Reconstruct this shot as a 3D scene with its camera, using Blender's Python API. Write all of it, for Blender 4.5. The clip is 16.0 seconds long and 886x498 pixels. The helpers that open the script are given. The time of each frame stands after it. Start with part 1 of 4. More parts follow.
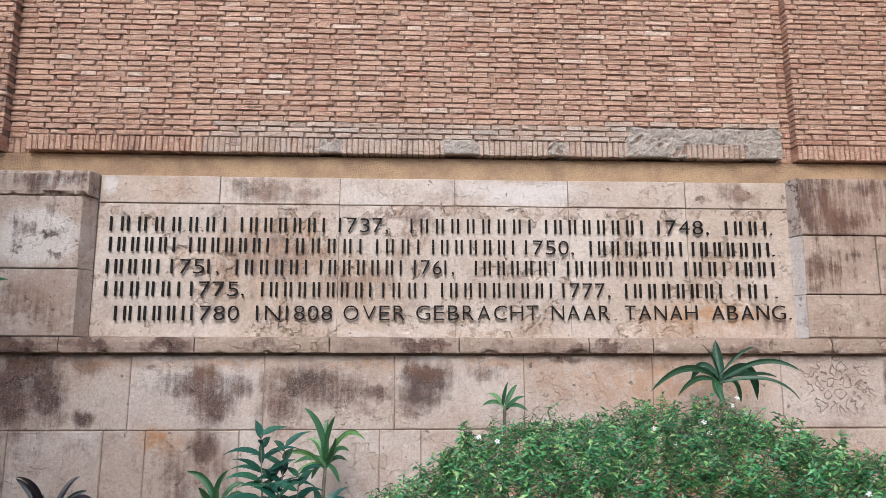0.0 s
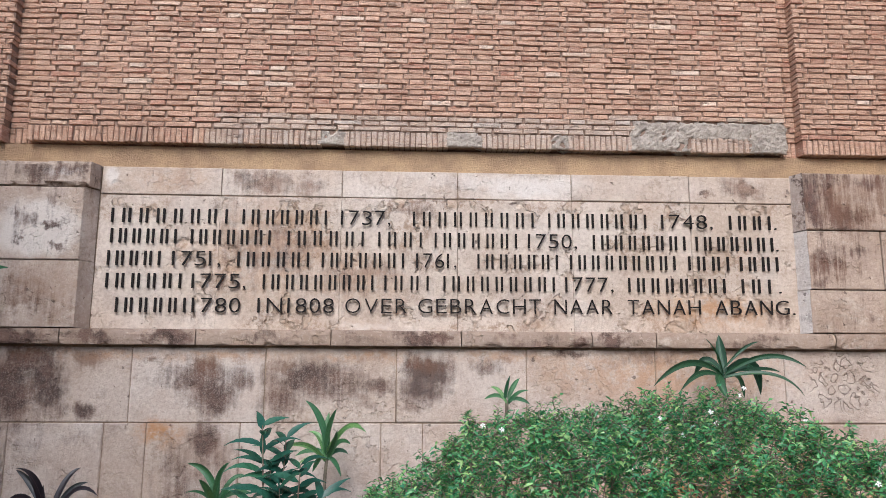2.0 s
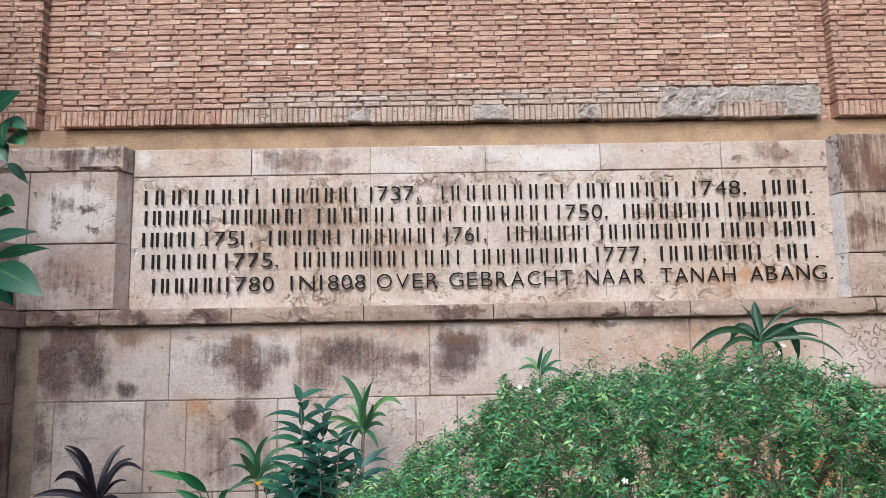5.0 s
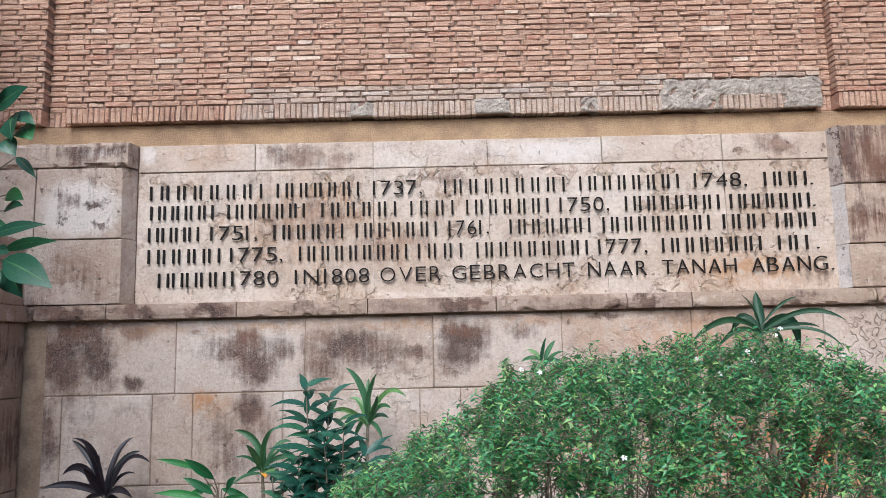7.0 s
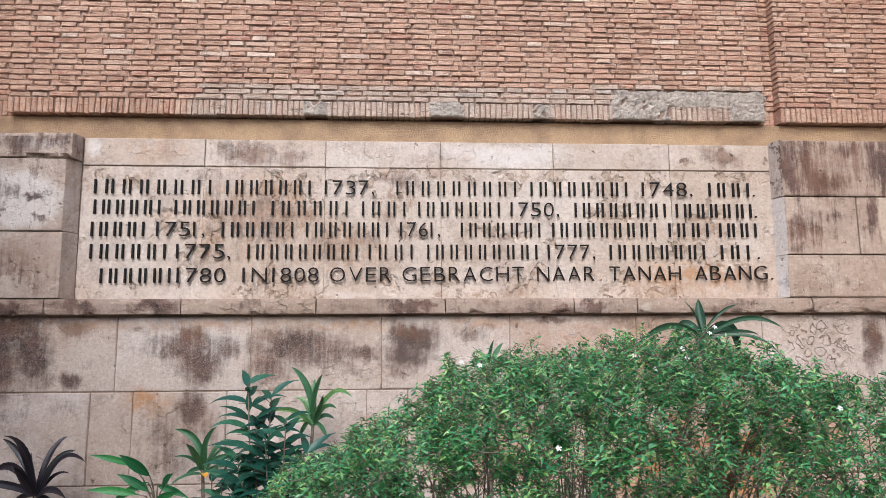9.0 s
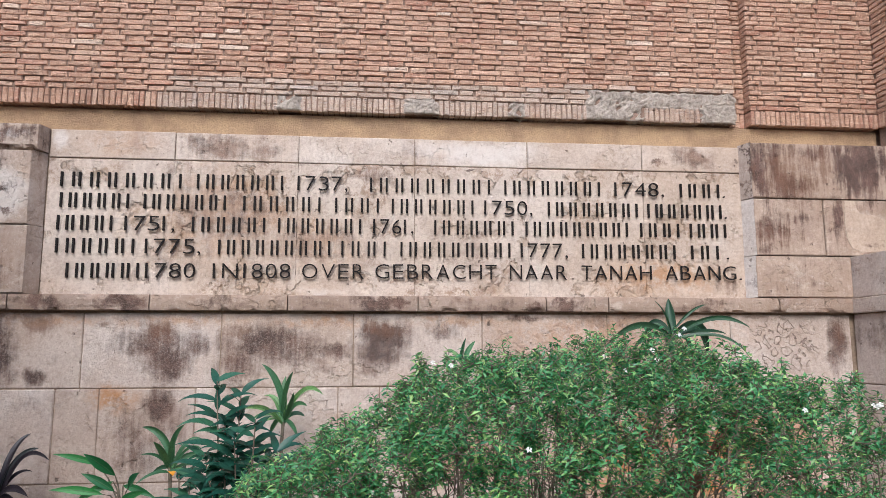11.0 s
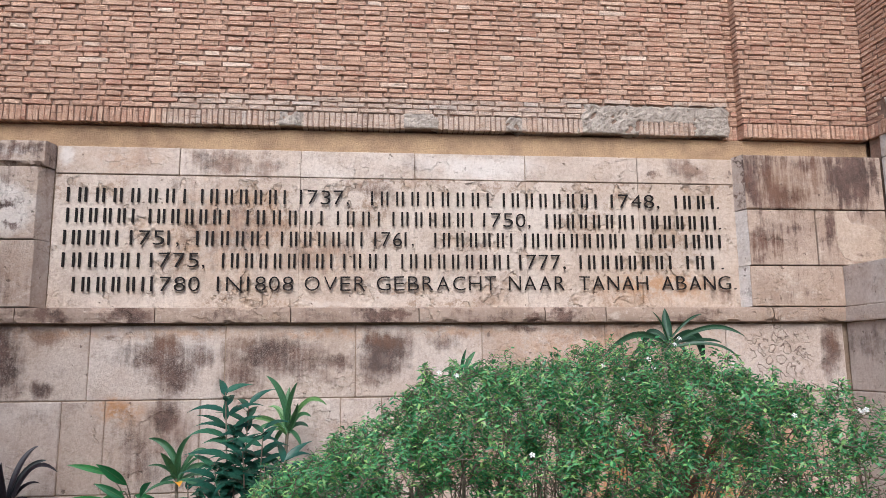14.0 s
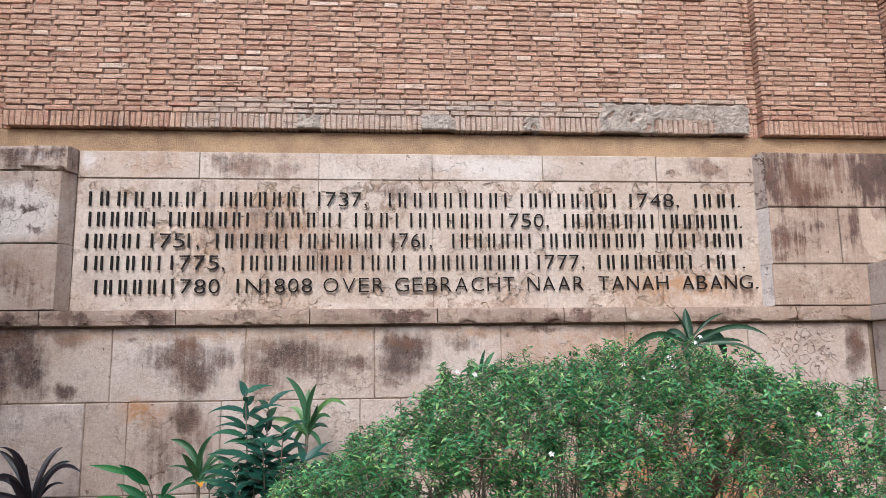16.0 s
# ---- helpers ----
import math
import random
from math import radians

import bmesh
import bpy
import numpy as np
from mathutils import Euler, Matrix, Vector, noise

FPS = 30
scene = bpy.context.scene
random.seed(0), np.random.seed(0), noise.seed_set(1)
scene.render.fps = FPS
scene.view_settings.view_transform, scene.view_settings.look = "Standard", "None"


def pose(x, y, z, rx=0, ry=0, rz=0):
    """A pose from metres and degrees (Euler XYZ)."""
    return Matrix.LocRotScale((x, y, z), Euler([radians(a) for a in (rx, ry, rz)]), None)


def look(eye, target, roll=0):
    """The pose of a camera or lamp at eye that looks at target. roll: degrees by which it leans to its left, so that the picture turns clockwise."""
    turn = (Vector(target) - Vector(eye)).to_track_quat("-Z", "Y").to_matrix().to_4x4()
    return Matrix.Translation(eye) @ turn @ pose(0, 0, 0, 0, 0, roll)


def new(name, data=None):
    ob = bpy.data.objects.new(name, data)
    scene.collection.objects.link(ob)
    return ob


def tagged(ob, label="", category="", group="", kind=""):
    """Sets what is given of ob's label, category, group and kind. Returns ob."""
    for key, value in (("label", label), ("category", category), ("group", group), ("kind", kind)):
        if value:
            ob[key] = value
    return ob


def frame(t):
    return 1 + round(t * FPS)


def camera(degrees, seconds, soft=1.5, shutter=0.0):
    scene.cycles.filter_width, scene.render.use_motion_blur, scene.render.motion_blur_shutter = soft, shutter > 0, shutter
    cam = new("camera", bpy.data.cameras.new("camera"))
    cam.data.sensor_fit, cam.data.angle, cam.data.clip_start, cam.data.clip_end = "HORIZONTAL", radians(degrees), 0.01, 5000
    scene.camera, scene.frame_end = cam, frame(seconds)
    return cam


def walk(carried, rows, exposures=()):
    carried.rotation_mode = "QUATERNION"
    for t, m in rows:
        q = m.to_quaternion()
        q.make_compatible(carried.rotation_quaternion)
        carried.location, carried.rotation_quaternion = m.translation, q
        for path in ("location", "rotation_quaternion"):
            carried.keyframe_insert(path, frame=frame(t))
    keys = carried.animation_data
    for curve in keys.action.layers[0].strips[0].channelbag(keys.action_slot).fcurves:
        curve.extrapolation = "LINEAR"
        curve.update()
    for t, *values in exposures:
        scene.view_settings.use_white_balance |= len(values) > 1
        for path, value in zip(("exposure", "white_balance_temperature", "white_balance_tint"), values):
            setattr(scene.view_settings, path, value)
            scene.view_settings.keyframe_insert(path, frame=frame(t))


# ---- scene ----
cam = camera(63.0, 16.0, soft=0.75)
PATH = [
    (0, (-0.172, 0.272, 1.697), (-0.079, 2.241, 2.035), 0.0),
    (0.5, (-0.173, 0.285, 1.681), (-0.074, 2.254, 2.016), -0.1),
    (1, (-0.172, 0.303, 1.677), (-0.067, 2.273, 2.007), 0.0),
    (1.5, (-0.192, 0.301, 1.667), (-0.09, 2.271, 1.995), 0.3),
    (2, (-0.181, 0.301, 1.67), (-0.091, 2.271, 2.001), 0.3),
    (2.5, (-0.17, 0.303, 1.667), (-0.096, 2.275, 1.994), 0.1),
    (3, (-0.166, 0.303, 1.664), (-0.101, 2.276, 1.983), -0.1),
    (3.5, (-0.176, 0.326, 1.646), (-0.121, 2.302, 1.949), -0.3),
    (4, (-0.187, 0.324, 1.642), (-0.144, 2.303, 1.931), -0.4),
    (4.5, (-0.194, 0.315, 1.636), (-0.172, 2.295, 1.916), -0.7),
    (7, (-0.191, 0.272, 1.585), (-0.188, 2.254, 1.856), -1.3),
    (7.5, (-0.189, 0.261, 1.579), (-0.182, 2.241, 1.862), -1.3),
    (8, (-0.188, 0.254, 1.579), (-0.171, 2.232, 1.876), -1.4),
    (8.5, (-0.175, 0.257, 1.572), (-0.139, 2.233, 1.877), -1.3),
    (9, (-0.157, 0.272, 1.539), (-0.031, 2.246, 1.83), -0.4),
    (9.5, (-0.142, 0.287, 1.537), (0.036, 2.26, 1.811), -0.1),
    (12, (-0.166, 0.253, 1.559), (0.035, 2.222, 1.849), -0.1),
    (12.5, (-0.172, 0.226, 1.553), (0.03, 2.193, 1.849), -0.1),
    (13, (-0.177, 0.2, 1.547), (0.026, 2.167, 1.849), -0.2),
    (13.5, (-0.174, 0.192, 1.551), (0.033, 2.157, 1.857), -0.4),
    (14, (-0.187, 0.185, 1.551), (0.02, 2.15, 1.859), -0.5),
    (14.5, (-0.189, 0.187, 1.549), (0.008, 2.154, 1.858), -0.6),
    (15, (-0.188, 0.184, 1.549), (-0.01, 2.151, 1.863), -0.7),
    (15.5, (-0.187, 0.188, 1.546), (-0.023, 2.156, 1.861), -0.8),
    (16, (-0.183, 0.19, 1.543), (-0.027, 2.159, 1.857), -0.7),
]
walk(cam, [(t, look(eye, target, roll)) for t, eye, target, roll in PATH],
     exposures=[(0.0, 0.61, 5640, 9.0), (2.0, 0.62, 5640, 9.0), (3.5, 0.72, 5500, 7.5), (8.3, 0.74, 5500, 7.5), (9.5, 0.68, 5760, 10.5), (12.0, 0.66, 5680, 10.0), (16.0, 0.66, 5680, 10.5)])

# ---- light: a bright, veiled sky over the court ----
world = bpy.data.worlds.new("sky")
scene.world = world
world.use_nodes = True
wn, wl = world.node_tree.nodes, world.node_tree.links
sky = wn.new("ShaderNodeTexSky")
sky.sky_type = "NISHITA"
sky.sun_disc = False
sky.sun_elevation = radians(46)
sky.sun_rotation = radians(194)
sky.dust_density = 4.0
wl.new(sky.outputs[0], wn["Background"].inputs[0])
wn["Background"].inputs[1].default_value = 0.12
sun_data = bpy.data.lights.new("sun", "SUN")
sun_data.energy, sun_data.angle, sun_data.color = 1.5, radians(35), (1.0, 0.95, 0.88)
sun = new("sun", sun_data)
sun.matrix_world = look((-2.6, -4.7, 12.0), (0, 5.6, 2.0))


# ---- materials ----
class Nodes:
    """Short hand for building a node material."""

    def __init__(self, name):
        self.mat = bpy.data.materials.new(name)
        self.mat.use_nodes = True
        self.t = self.mat.node_tree
        self.b = self.t.nodes["Principled BSDF"]
        self.pos = self.t.nodes.new("ShaderNodeNewGeometry")

    def link(self, value, socket):
        if isinstance(value, bpy.types.NodeSocket):
            self.t.links.new(value, socket)
        else:
            socket.default_value = value

    def math(self, op, a, b=0.0, clamp=False):
        n = self.t.nodes.new("ShaderNodeMath")
        n.operation, n.use_clamp = op, clamp
        self.link(a, n.inputs[0]), self.link(b, n.inputs[1])
        return n.outputs[0]

    def noise(self, scale, detail=5.0, rough=0.6, stretch=(1, 1, 1), vec=None, colour=False):
        m = self.t.nodes.new("ShaderNodeMapping")
        m.inputs["Scale"].default_value = stretch
        self.t.links.new(vec or self.pos.outputs["Position"], m.inputs[0])
        n = self.t.nodes.new("ShaderNodeTexNoise")
        n.inputs["Scale"].default_value, n.inputs["Detail"].default_value = scale, detail
        n.inputs["Roughness"].default_value = rough
        self.t.links.new(m.outputs[0], n.inputs["Vector"])
        return n.outputs["Color" if colour else "Fac"]

    def ramp(self, value, lo, hi, a=0.0, b=1.0):
        n = self.t.nodes.new("ShaderNodeMapRange")
        n.interpolation_type = "SMOOTHSTEP"
        for i, v in enumerate((value, lo, hi, a, b)):
            self.link(v, n.inputs[i])
        return n.outputs[0]

    def mix(self, fac, a, b, how="MIX"):
        n = self.t.nodes.new("ShaderNodeMix")
        n.data_type, n.blend_type = "RGBA", how
        self.link(fac, n.inputs[0])
        for v, k in ((a, 6), (b, 7)):
            self.link((*v, 1) if isinstance(v, tuple) else v, n.inputs[k])
        return n.outputs[2]

    def chance(self):
        """One random number for each object, or each loose piece of a joined mesh."""
        o = self.t.nodes.new("ShaderNodeObjectInfo")
        return self.math("FRACT", self.math("ADD", self.math("MULTIPLY", o.outputs["Random"], 7.13),
                                            self.pos.outputs["Random Per Island"]))

    def finish(self, colour, rough=0.85, bump=None, depth=0.01, strength=0.6, spec=0.3):
        self.link((*colour, 1) if isinstance(colour, tuple) else colour, self.b.inputs["Base Color"])
        self.link(rough, self.b.inputs["Roughness"])
        self.b.inputs["Specular IOR Level"].default_value = spec
        if bump is not None:
            n = self.t.nodes.new("ShaderNodeBump")
            n.inputs["Strength"].default_value, n.inputs["Distance"].default_value = strength, depth
            self.t.links.new(bump, n.inputs["Height"])
            self.t.links.new(n.outputs[0], self.b.inputs["Normal"])
        return self.mat

    def blots(self, spots, wobble=0.13):
        """Stains: a mask of ragged blots at (x, z, half width, half height, weight) on the wall."""
        shift = self.noise(4.5, 6, 0.7, colour=True)
        v = self.t.nodes.new("ShaderNodeVectorMath")
        v.operation = "MULTIPLY_ADD"
        self.t.links.new(shift, v.inputs[0])
        v.inputs[1].default_value = (2 * wobble,) * 3
        w = self.t.nodes.new("ShaderNodeVectorMath")
        w.operation = "SUBTRACT"
        self.t.links.new(self.pos.outputs["Position"], w.inputs[0])
        w.inputs[1].default_value = (wobble,) * 3
        self.t.links.new(w.outputs[0], v.inputs[2])
        total = 0.0
        for x, z, rx, rz, weight in spots:
            e = self.t.nodes.new("ShaderNodeVectorMath")
            e.operation = "MULTIPLY_ADD"
            self.t.links.new(v.outputs[0], e.inputs[0])
            e.inputs[1].default_value, e.inputs[2].default_value = (1 / rx, 0, 1 / rz), (-x / rx, 0, -z / rz)
            d = self.t.nodes.new("ShaderNodeVectorMath")
            d.operation = "LENGTH"
            self.t.links.new(e.outputs[0], d.inputs[0])
            total = self.math("MAXIMUM", total, self.ramp(d.outputs["Value"], 1.5, 0.15, 0.0, weight))
        return total


def stone(name, spots, light=(0.60, 0.50, 0.42), warm=(0.50, 0.385, 0.295), dark=(0.115, 0.077, 0.066), streak=0.35, ochre=(), peel=0.35, worm=(), pale=(), brown=(), wobble=0.2, grow=1.0):
    """Weathered sandstone with ragged soot-dark stains of given shape, flaking skin and pits."""
    n = Nodes(name)
    cloud, grain = n.noise(1.7, 7, 0.65), n.noise(46, 6, 0.7)
    speck = n.noise(150, 3, 0.6)
    base = n.mix(n.ramp(cloud, 0.38, 0.62), light, warm)
    base = n.mix(n.ramp(n.chance(), 0.0, 1.0, 0.0, 0.35), base, (0.48, 0.365, 0.275))
    base = n.mix(n.ramp(n.noise(6, 8, 0.75), 0.5, 0.72, 0, 0.5), base, (0.37, 0.27, 0.21))
    base = n.mix(n.ramp(n.noise(4.3, 7, 0.7, (1, 1, 1.6)), 0.56, 0.68, 0, 0.5), base, (0.68, 0.59, 0.50))
    base = n.mix(n.ramp(grain, 0.35, 0.7, 0.0, 0.3), base, (0.31, 0.225, 0.17))
    mott = n.noise(23, 9, 0.8)
    base = n.mix(n.ramp(mott, 0.52, 0.66, 0.0, 0.27), base, (0.34, 0.25, 0.19))
    base = n.mix(n.ramp(mott, 0.46, 0.34, 0.0, 0.4), base, (0.72, 0.63, 0.54))
    skin = n.noise(5.2, 6, 0.62)
    flake = n.ramp(skin, 0.53, 0.555)
    rim = n.math("MULTIPLY", n.ramp(skin, 0.515, 0.538), n.ramp(skin, 0.565, 0.542))
    where = n.ramp(n.noise(2.1, 4, 0.6), 0.45, 0.57, 0.0, peel)
    base = n.mix(n.math("MULTIPLY", where, n.ramp(n.noise(16, 10, 0.8), 0.47, 0.62, 0.0, 0.75)), base, (0.34, 0.225, 0.15))
    base = n.mix(n.math("MULTIPLY", flake, n.math("MULTIPLY", where, 0.4)), base, (0.44, 0.31, 0.21))
    base = n.mix(n.math("MULTIPLY", rim, n.math("MULTIPLY", where, 0.2)), base, (0.22, 0.15, 0.11))
    if ochre:
        base = n.mix(n.math("MULTIPLY", n.blots(ochre, 0.1), n.ramp(n.noise(14, 6, 0.7), 0.35, 0.6)), base, (0.48, 0.24, 0.095))
    if pale:
        base = n.mix(n.ramp(n.math("ADD", n.blots(pale, 0.1), n.math("MULTIPLY", n.noise(10, 8, 0.75), 0.5)), 0.55, 0.95, 0.0, 0.8), base, (0.74, 0.68, 0.62))
    runs = n.noise(3.0, 7, 0.7, (6.5, 6.5, 0.6))
    rag = n.math("ADD", n.math("SUBTRACT", n.noise(8, 12, 0.82), 0.5), n.math("MULTIPLY", n.math("SUBTRACT", runs, 0.5), streak * 2))
    if spots:
        soot = n.ramp(n.math("ADD", n.blots([(x, z, rx * grow, rz * grow, w) for x, z, rx, rz, w in spots], wobble), n.math("MULTIPLY", rag, 1.6)), 0.12, 0.95, 0.0, 0.97)
    else:
        soot = 0.0
    base = n.mix(n.ramp(n.noise(1.1, 8, 0.75), 0.52, 0.7, 0.0, 0.55), base, (0.33, 0.235, 0.185))
    faint = n.math("MULTIPLY", n.ramp(n.math("ADD", n.noise(2.3, 9, 0.78), n.math("MULTIPLY", rag, 0.4)), 0.56, 0.8), 0.5)
    mask = n.math("MAXIMUM", soot, faint)
    mask = n.math("MULTIPLY", mask, n.ramp(speck, 0.34, 0.52, 0.68, 1.0))
    deep = n.mix(n.ramp(n.noise(7, 9, 0.8), 0.36, 0.62), tuple(0.55 * v for v in dark), (1.5 * dark[0], 1.35 * dark[1], 1.2 * dark[2]))
    colour = n.mix(mask, base, deep)
    if brown:
        rust = n.ramp(n.math("ADD", n.blots(brown, 0.1), n.math("MULTIPLY", rag, 1.7)), 0.2, 1.0, 0.0, 0.65)
        colour = n.mix(rust, colour, n.mix(n.noise(9, 8, 0.8), (0.085, 0.042, 0.03), (0.27, 0.145, 0.085)))
    pits = n.ramp(n.noise(19, 3, 0.5), 0.69, 0.74)
    colour = n.mix(n.math("MULTIPLY", pits, 0.6), colour, (0.12, 0.08, 0.065))
    height = n.math("ADD", n.math("MULTIPLY", grain, 0.5), n.math("SUBTRACT", n.math("MULTIPLY", n.noise(8, 8, 0.7), 0.8), pits))
    height = n.math("SUBTRACT", height, n.math("MULTIPLY", flake, n.math("MULTIPLY", where, 2.0)))
    if worm:
        lines = n.math("FRACT", n.math("MULTIPLY", n.noise(8.0, 2.2, 0.45), 7.0))
        groove = n.math("MULTIPLY", n.math("MULTIPLY", n.ramp(lines, 0.0, 0.1), n.ramp(lines, 0.26, 0.14)), n.ramp(n.blots(worm, 0.1), 0.3, 0.6))
        colour = n.mix(n.math("MULTIPLY", groove, 0.5), colour, (0.15, 0.095, 0.07))
        height = n.math("SUBTRACT", height, groove)
    return n.finish(colour, 0.88, n.math("ADD", height, n.math("MULTIPLY", mott, 0.6)), 0.011, 0.9, 0.25)


lower_stone = stone("lower_sandstone", light=(0.68, 0.60, 0.535), warm=(0.565, 0.46, 0.385), wobble=0.10, grow=1.4, spots=[
    (-2.94, 1.55, 0.14, 0.23, 1.00), (-2.72, 1.59, 0.14, 0.25, 0.90), (-2.86, 1.73, 0.18, 0.09, 1.00), (-2.44, 1.38, 0.055, 0.05, 0.95),
    (-2.57, 1.37, 0.07, 0.06, 0.60), (-1.64, 1.61, 0.21, 0.11, 0.80), (-1.55, 1.50, 0.15, 0.14, 0.90), (-1.80, 1.59, 0.14, 0.09, 0.45),
    (-1.35, 1.60, 0.09, 0.08, 0.70), (-3.02, 1.02, 0.06, 0.20, 0.80), (-2.81, 1.14, 0.09, 0.07, 0.40), (-0.92, 1.60, 0.25, 0.11, 0.90),
    (-1.06, 1.46, 0.14, 0.11, 0.90), (-0.74, 1.59, 0.24, 0.13, 0.75), (-0.39, 1.55, 0.09, 0.05, 0.90), (-0.48, 1.44, 0.07, 0.04, 0.50),
    (-0.07, 1.55, 0.15, 0.10, 0.95), (-0.04, 1.66, 0.16, 0.10, 1.00), (-0.13, 1.42, 0.09, 0.05, 0.50), (0.06, 1.53, 0.08, 0.04, 0.60),
    (0.39, 1.70, 0.11, 0.06, 0.55), (-1.59, 1.19, 0.10, 0.10, 0.95), (-1.64, 0.94, 0.24, 0.24, 0.55), (-1.48, 1.05, 0.07, 0.09, 0.60),
    (-2.45, 1.20, 0.09, 0.05, 0.35), (3.42, 1.62, 0.08, 0.17, 0.95), (1.0, 1.80, 0.12, 0.03, 0.8), (1.55, 1.76, 0.2, 0.05, 0.4)],
    brown=[(-2.42, 1.74, 0.14, 0.08, 0.95), (-2.01, 1.73, 0.07, 0.03, 0.8), (-1.58, 1.71, 0.14, 0.07, 0.9), (-1.37, 1.74, 0.07, 0.05, 0.6),
           (-2.86, 1.76, 0.18, 0.06, 0.7), (-1.10, 1.70, 0.11, 0.05, 1.0), (-0.48, 1.73, 0.13, 0.04, 0.5), (-0.06, 1.70, 0.16, 0.07, 0.8),
           (0.53, 1.75, 0.06, 0.03, 0.7), (-3.05, 1.55, 0.03, 0.2, 0.6), (1.28, 1.72, 0.1, 0.05, 0.5), (3.43, 1.66, 0.07, 0.12, 0.6)],
    ochre=[(-1.9, 1.24, 0.16, 0.09, 0.9), (0.7, 0.85, 0.7, 0.35, 0.6), (2.2, 0.8, 1.1, 0.45, 1.3), (1.65, 1.45, 0.12, 0.1, 0.6), (1.7, 1.66, 1.0, 0.2, 0.5),
           (-2.4, 1.77, 0.5, 0.04, 0.5), (-1.5, 1.77, 0.5, 0.04, 0.5), (-0.5, 1.76, 0.4, 0.05, 0.5), (0.5, 1.77, 0.4, 0.04, 0.5)],
    worm=[(3.0, 1.6, 0.3, 0.24, 1.0)])
ledge_stone = stone("ledge_sandstone", [
    (-2.95, 1.89, 0.28, 0.09, 1.05), (-2.4, 1.89, 0.24, 0.06, 0.9), (-1.85, 1.88, 0.18, 0.08, 1.05), (-0.08, 1.89, 0.2, 0.08, 1.1),
    (-0.5, 1.88, 0.2, 0.05, 0.5), (0.7, 1.89, 0.3, 0.04, 0.5), (1.3, 1.9, 0.12, 0.06, 1.1), (1.06, 1.86, 0.09, 0.06, 1.0), (2.3, 1.87, 0.3, 0.05, 0.6), (-1.2, 1.9, 0.25, 0.05, 0.6)],
    light=(0.43, 0.33, 0.265), warm=(0.34, 0.245, 0.185), peel=0.6)
panel_stone = stone("panel_sandstone", [
    (-2.2, 3.06, 0.3, 0.1, 0.45), (-1.15, 3.05, 0.33, 0.12, 0.85), (-0.15, 2.84, 0.22, 0.1, 0.6), (-1.2, 2.55, 0.45, 0.32, 0.5),
    (-0.55, 2.33, 0.4, 0.15, 0.45), (-1.5, 2.85, 0.3, 0.07, 0.4), (2.35, 3.05, 0.22, 0.12, 0.85), (2.05, 3.03, 0.05, 0.04, 0.9),
    (2.6, 2.03, 0.12, 0.07, 0.5), (-1.6, 2.2, 0.3, 0.2, 0.3)],
    light=(0.72, 0.62, 0.53), warm=(0.61, 0.49, 0.39), dark=(0.17, 0.12, 0.10), streak=0.5, peel=1.1, pale=[(0.6, 3.06, 0.9, 0.12, 0.5), (0.9, 2.75, 0.8, 0.2, 0.4), (-2.35, 3.06, 0.1, 0.1, 0.6), (-0.5, 1.99, 0.35, 0.05, 0.5), (2.5, 2.5, 0.25, 0.4, 0.4)],
    ochre=[(-1.2, 2.55, 0.5, 0.35, 0.4), (2.1, 2.12, 0.5, 0.12, 0.7), (-0.6, 2.35, 0.4, 0.2, 0.35)])
capping_stone = stone("capping_sandstone", [
    (-1.25, 3.06, 0.34, 0.12, 0.8), (-1.0, 3.05, 0.15, 0.1, 0.7), (2.35, 3.05, 0.22, 0.12, 0.85), (2.05, 3.03, 0.05, 0.04, 0.9), (0.1, 3.03, 0.12, 0.06, 0.5)],
    light=(0.73, 0.64, 0.56), warm=(0.63, 0.515, 0.42), dark=(0.20, 0.145, 0.12), streak=0.4, peel=0.3, pale=[(0.6, 3.06, 0.9, 0.12, 0.6), (-2.4, 3.06, 0.08, 0.12, 0.7)],
    ochre=[(-1.95, 3.06, 0.3, 0.1, 0.3), (0.35, 3.06, 0.1, 0.05, 0.5)])
left_pier_stone = stone("left_pier_sandstone", [
    (-2.75, 3.08, 0.35, 0.1, 0.85), (-2.96, 2.72, 0.1, 0.11, 0.7), (-2.74, 2.71, 0.14, 0.04, 0.8), (-2.55, 3.05, 0.07, 0.14, 0.9),
    (-2.95, 2.57, 0.05, 0.05, 0.8), (-2.7, 2.55, 0.05, 0.04, 0.7), (-2.74, 2.86, 0.05, 0.13, 0.6), (-2.8, 2.1, 0.25, 0.12, 0.35), (-3.16, 1.5, 0.25, 0.5, 1.3), (-3.16, 0.8, 0.25, 0.5, 1.2)],
    light=(0.58, 0.49, 0.425), warm=(0.44, 0.335, 0.265), streak=0.6, brown=[(-2.9, 2.2, 0.3, 0.16, 0.7), (-2.62, 2.1, 0.1, 0.2, 0.4), (-2.5, 2.7, 0.03, 0.3, 0.5)], pale=[(-2.85, 2.66, 0.34, 0.26, 1.0), (-2.7, 3.07, 0.2, 0.05, 0.7)])
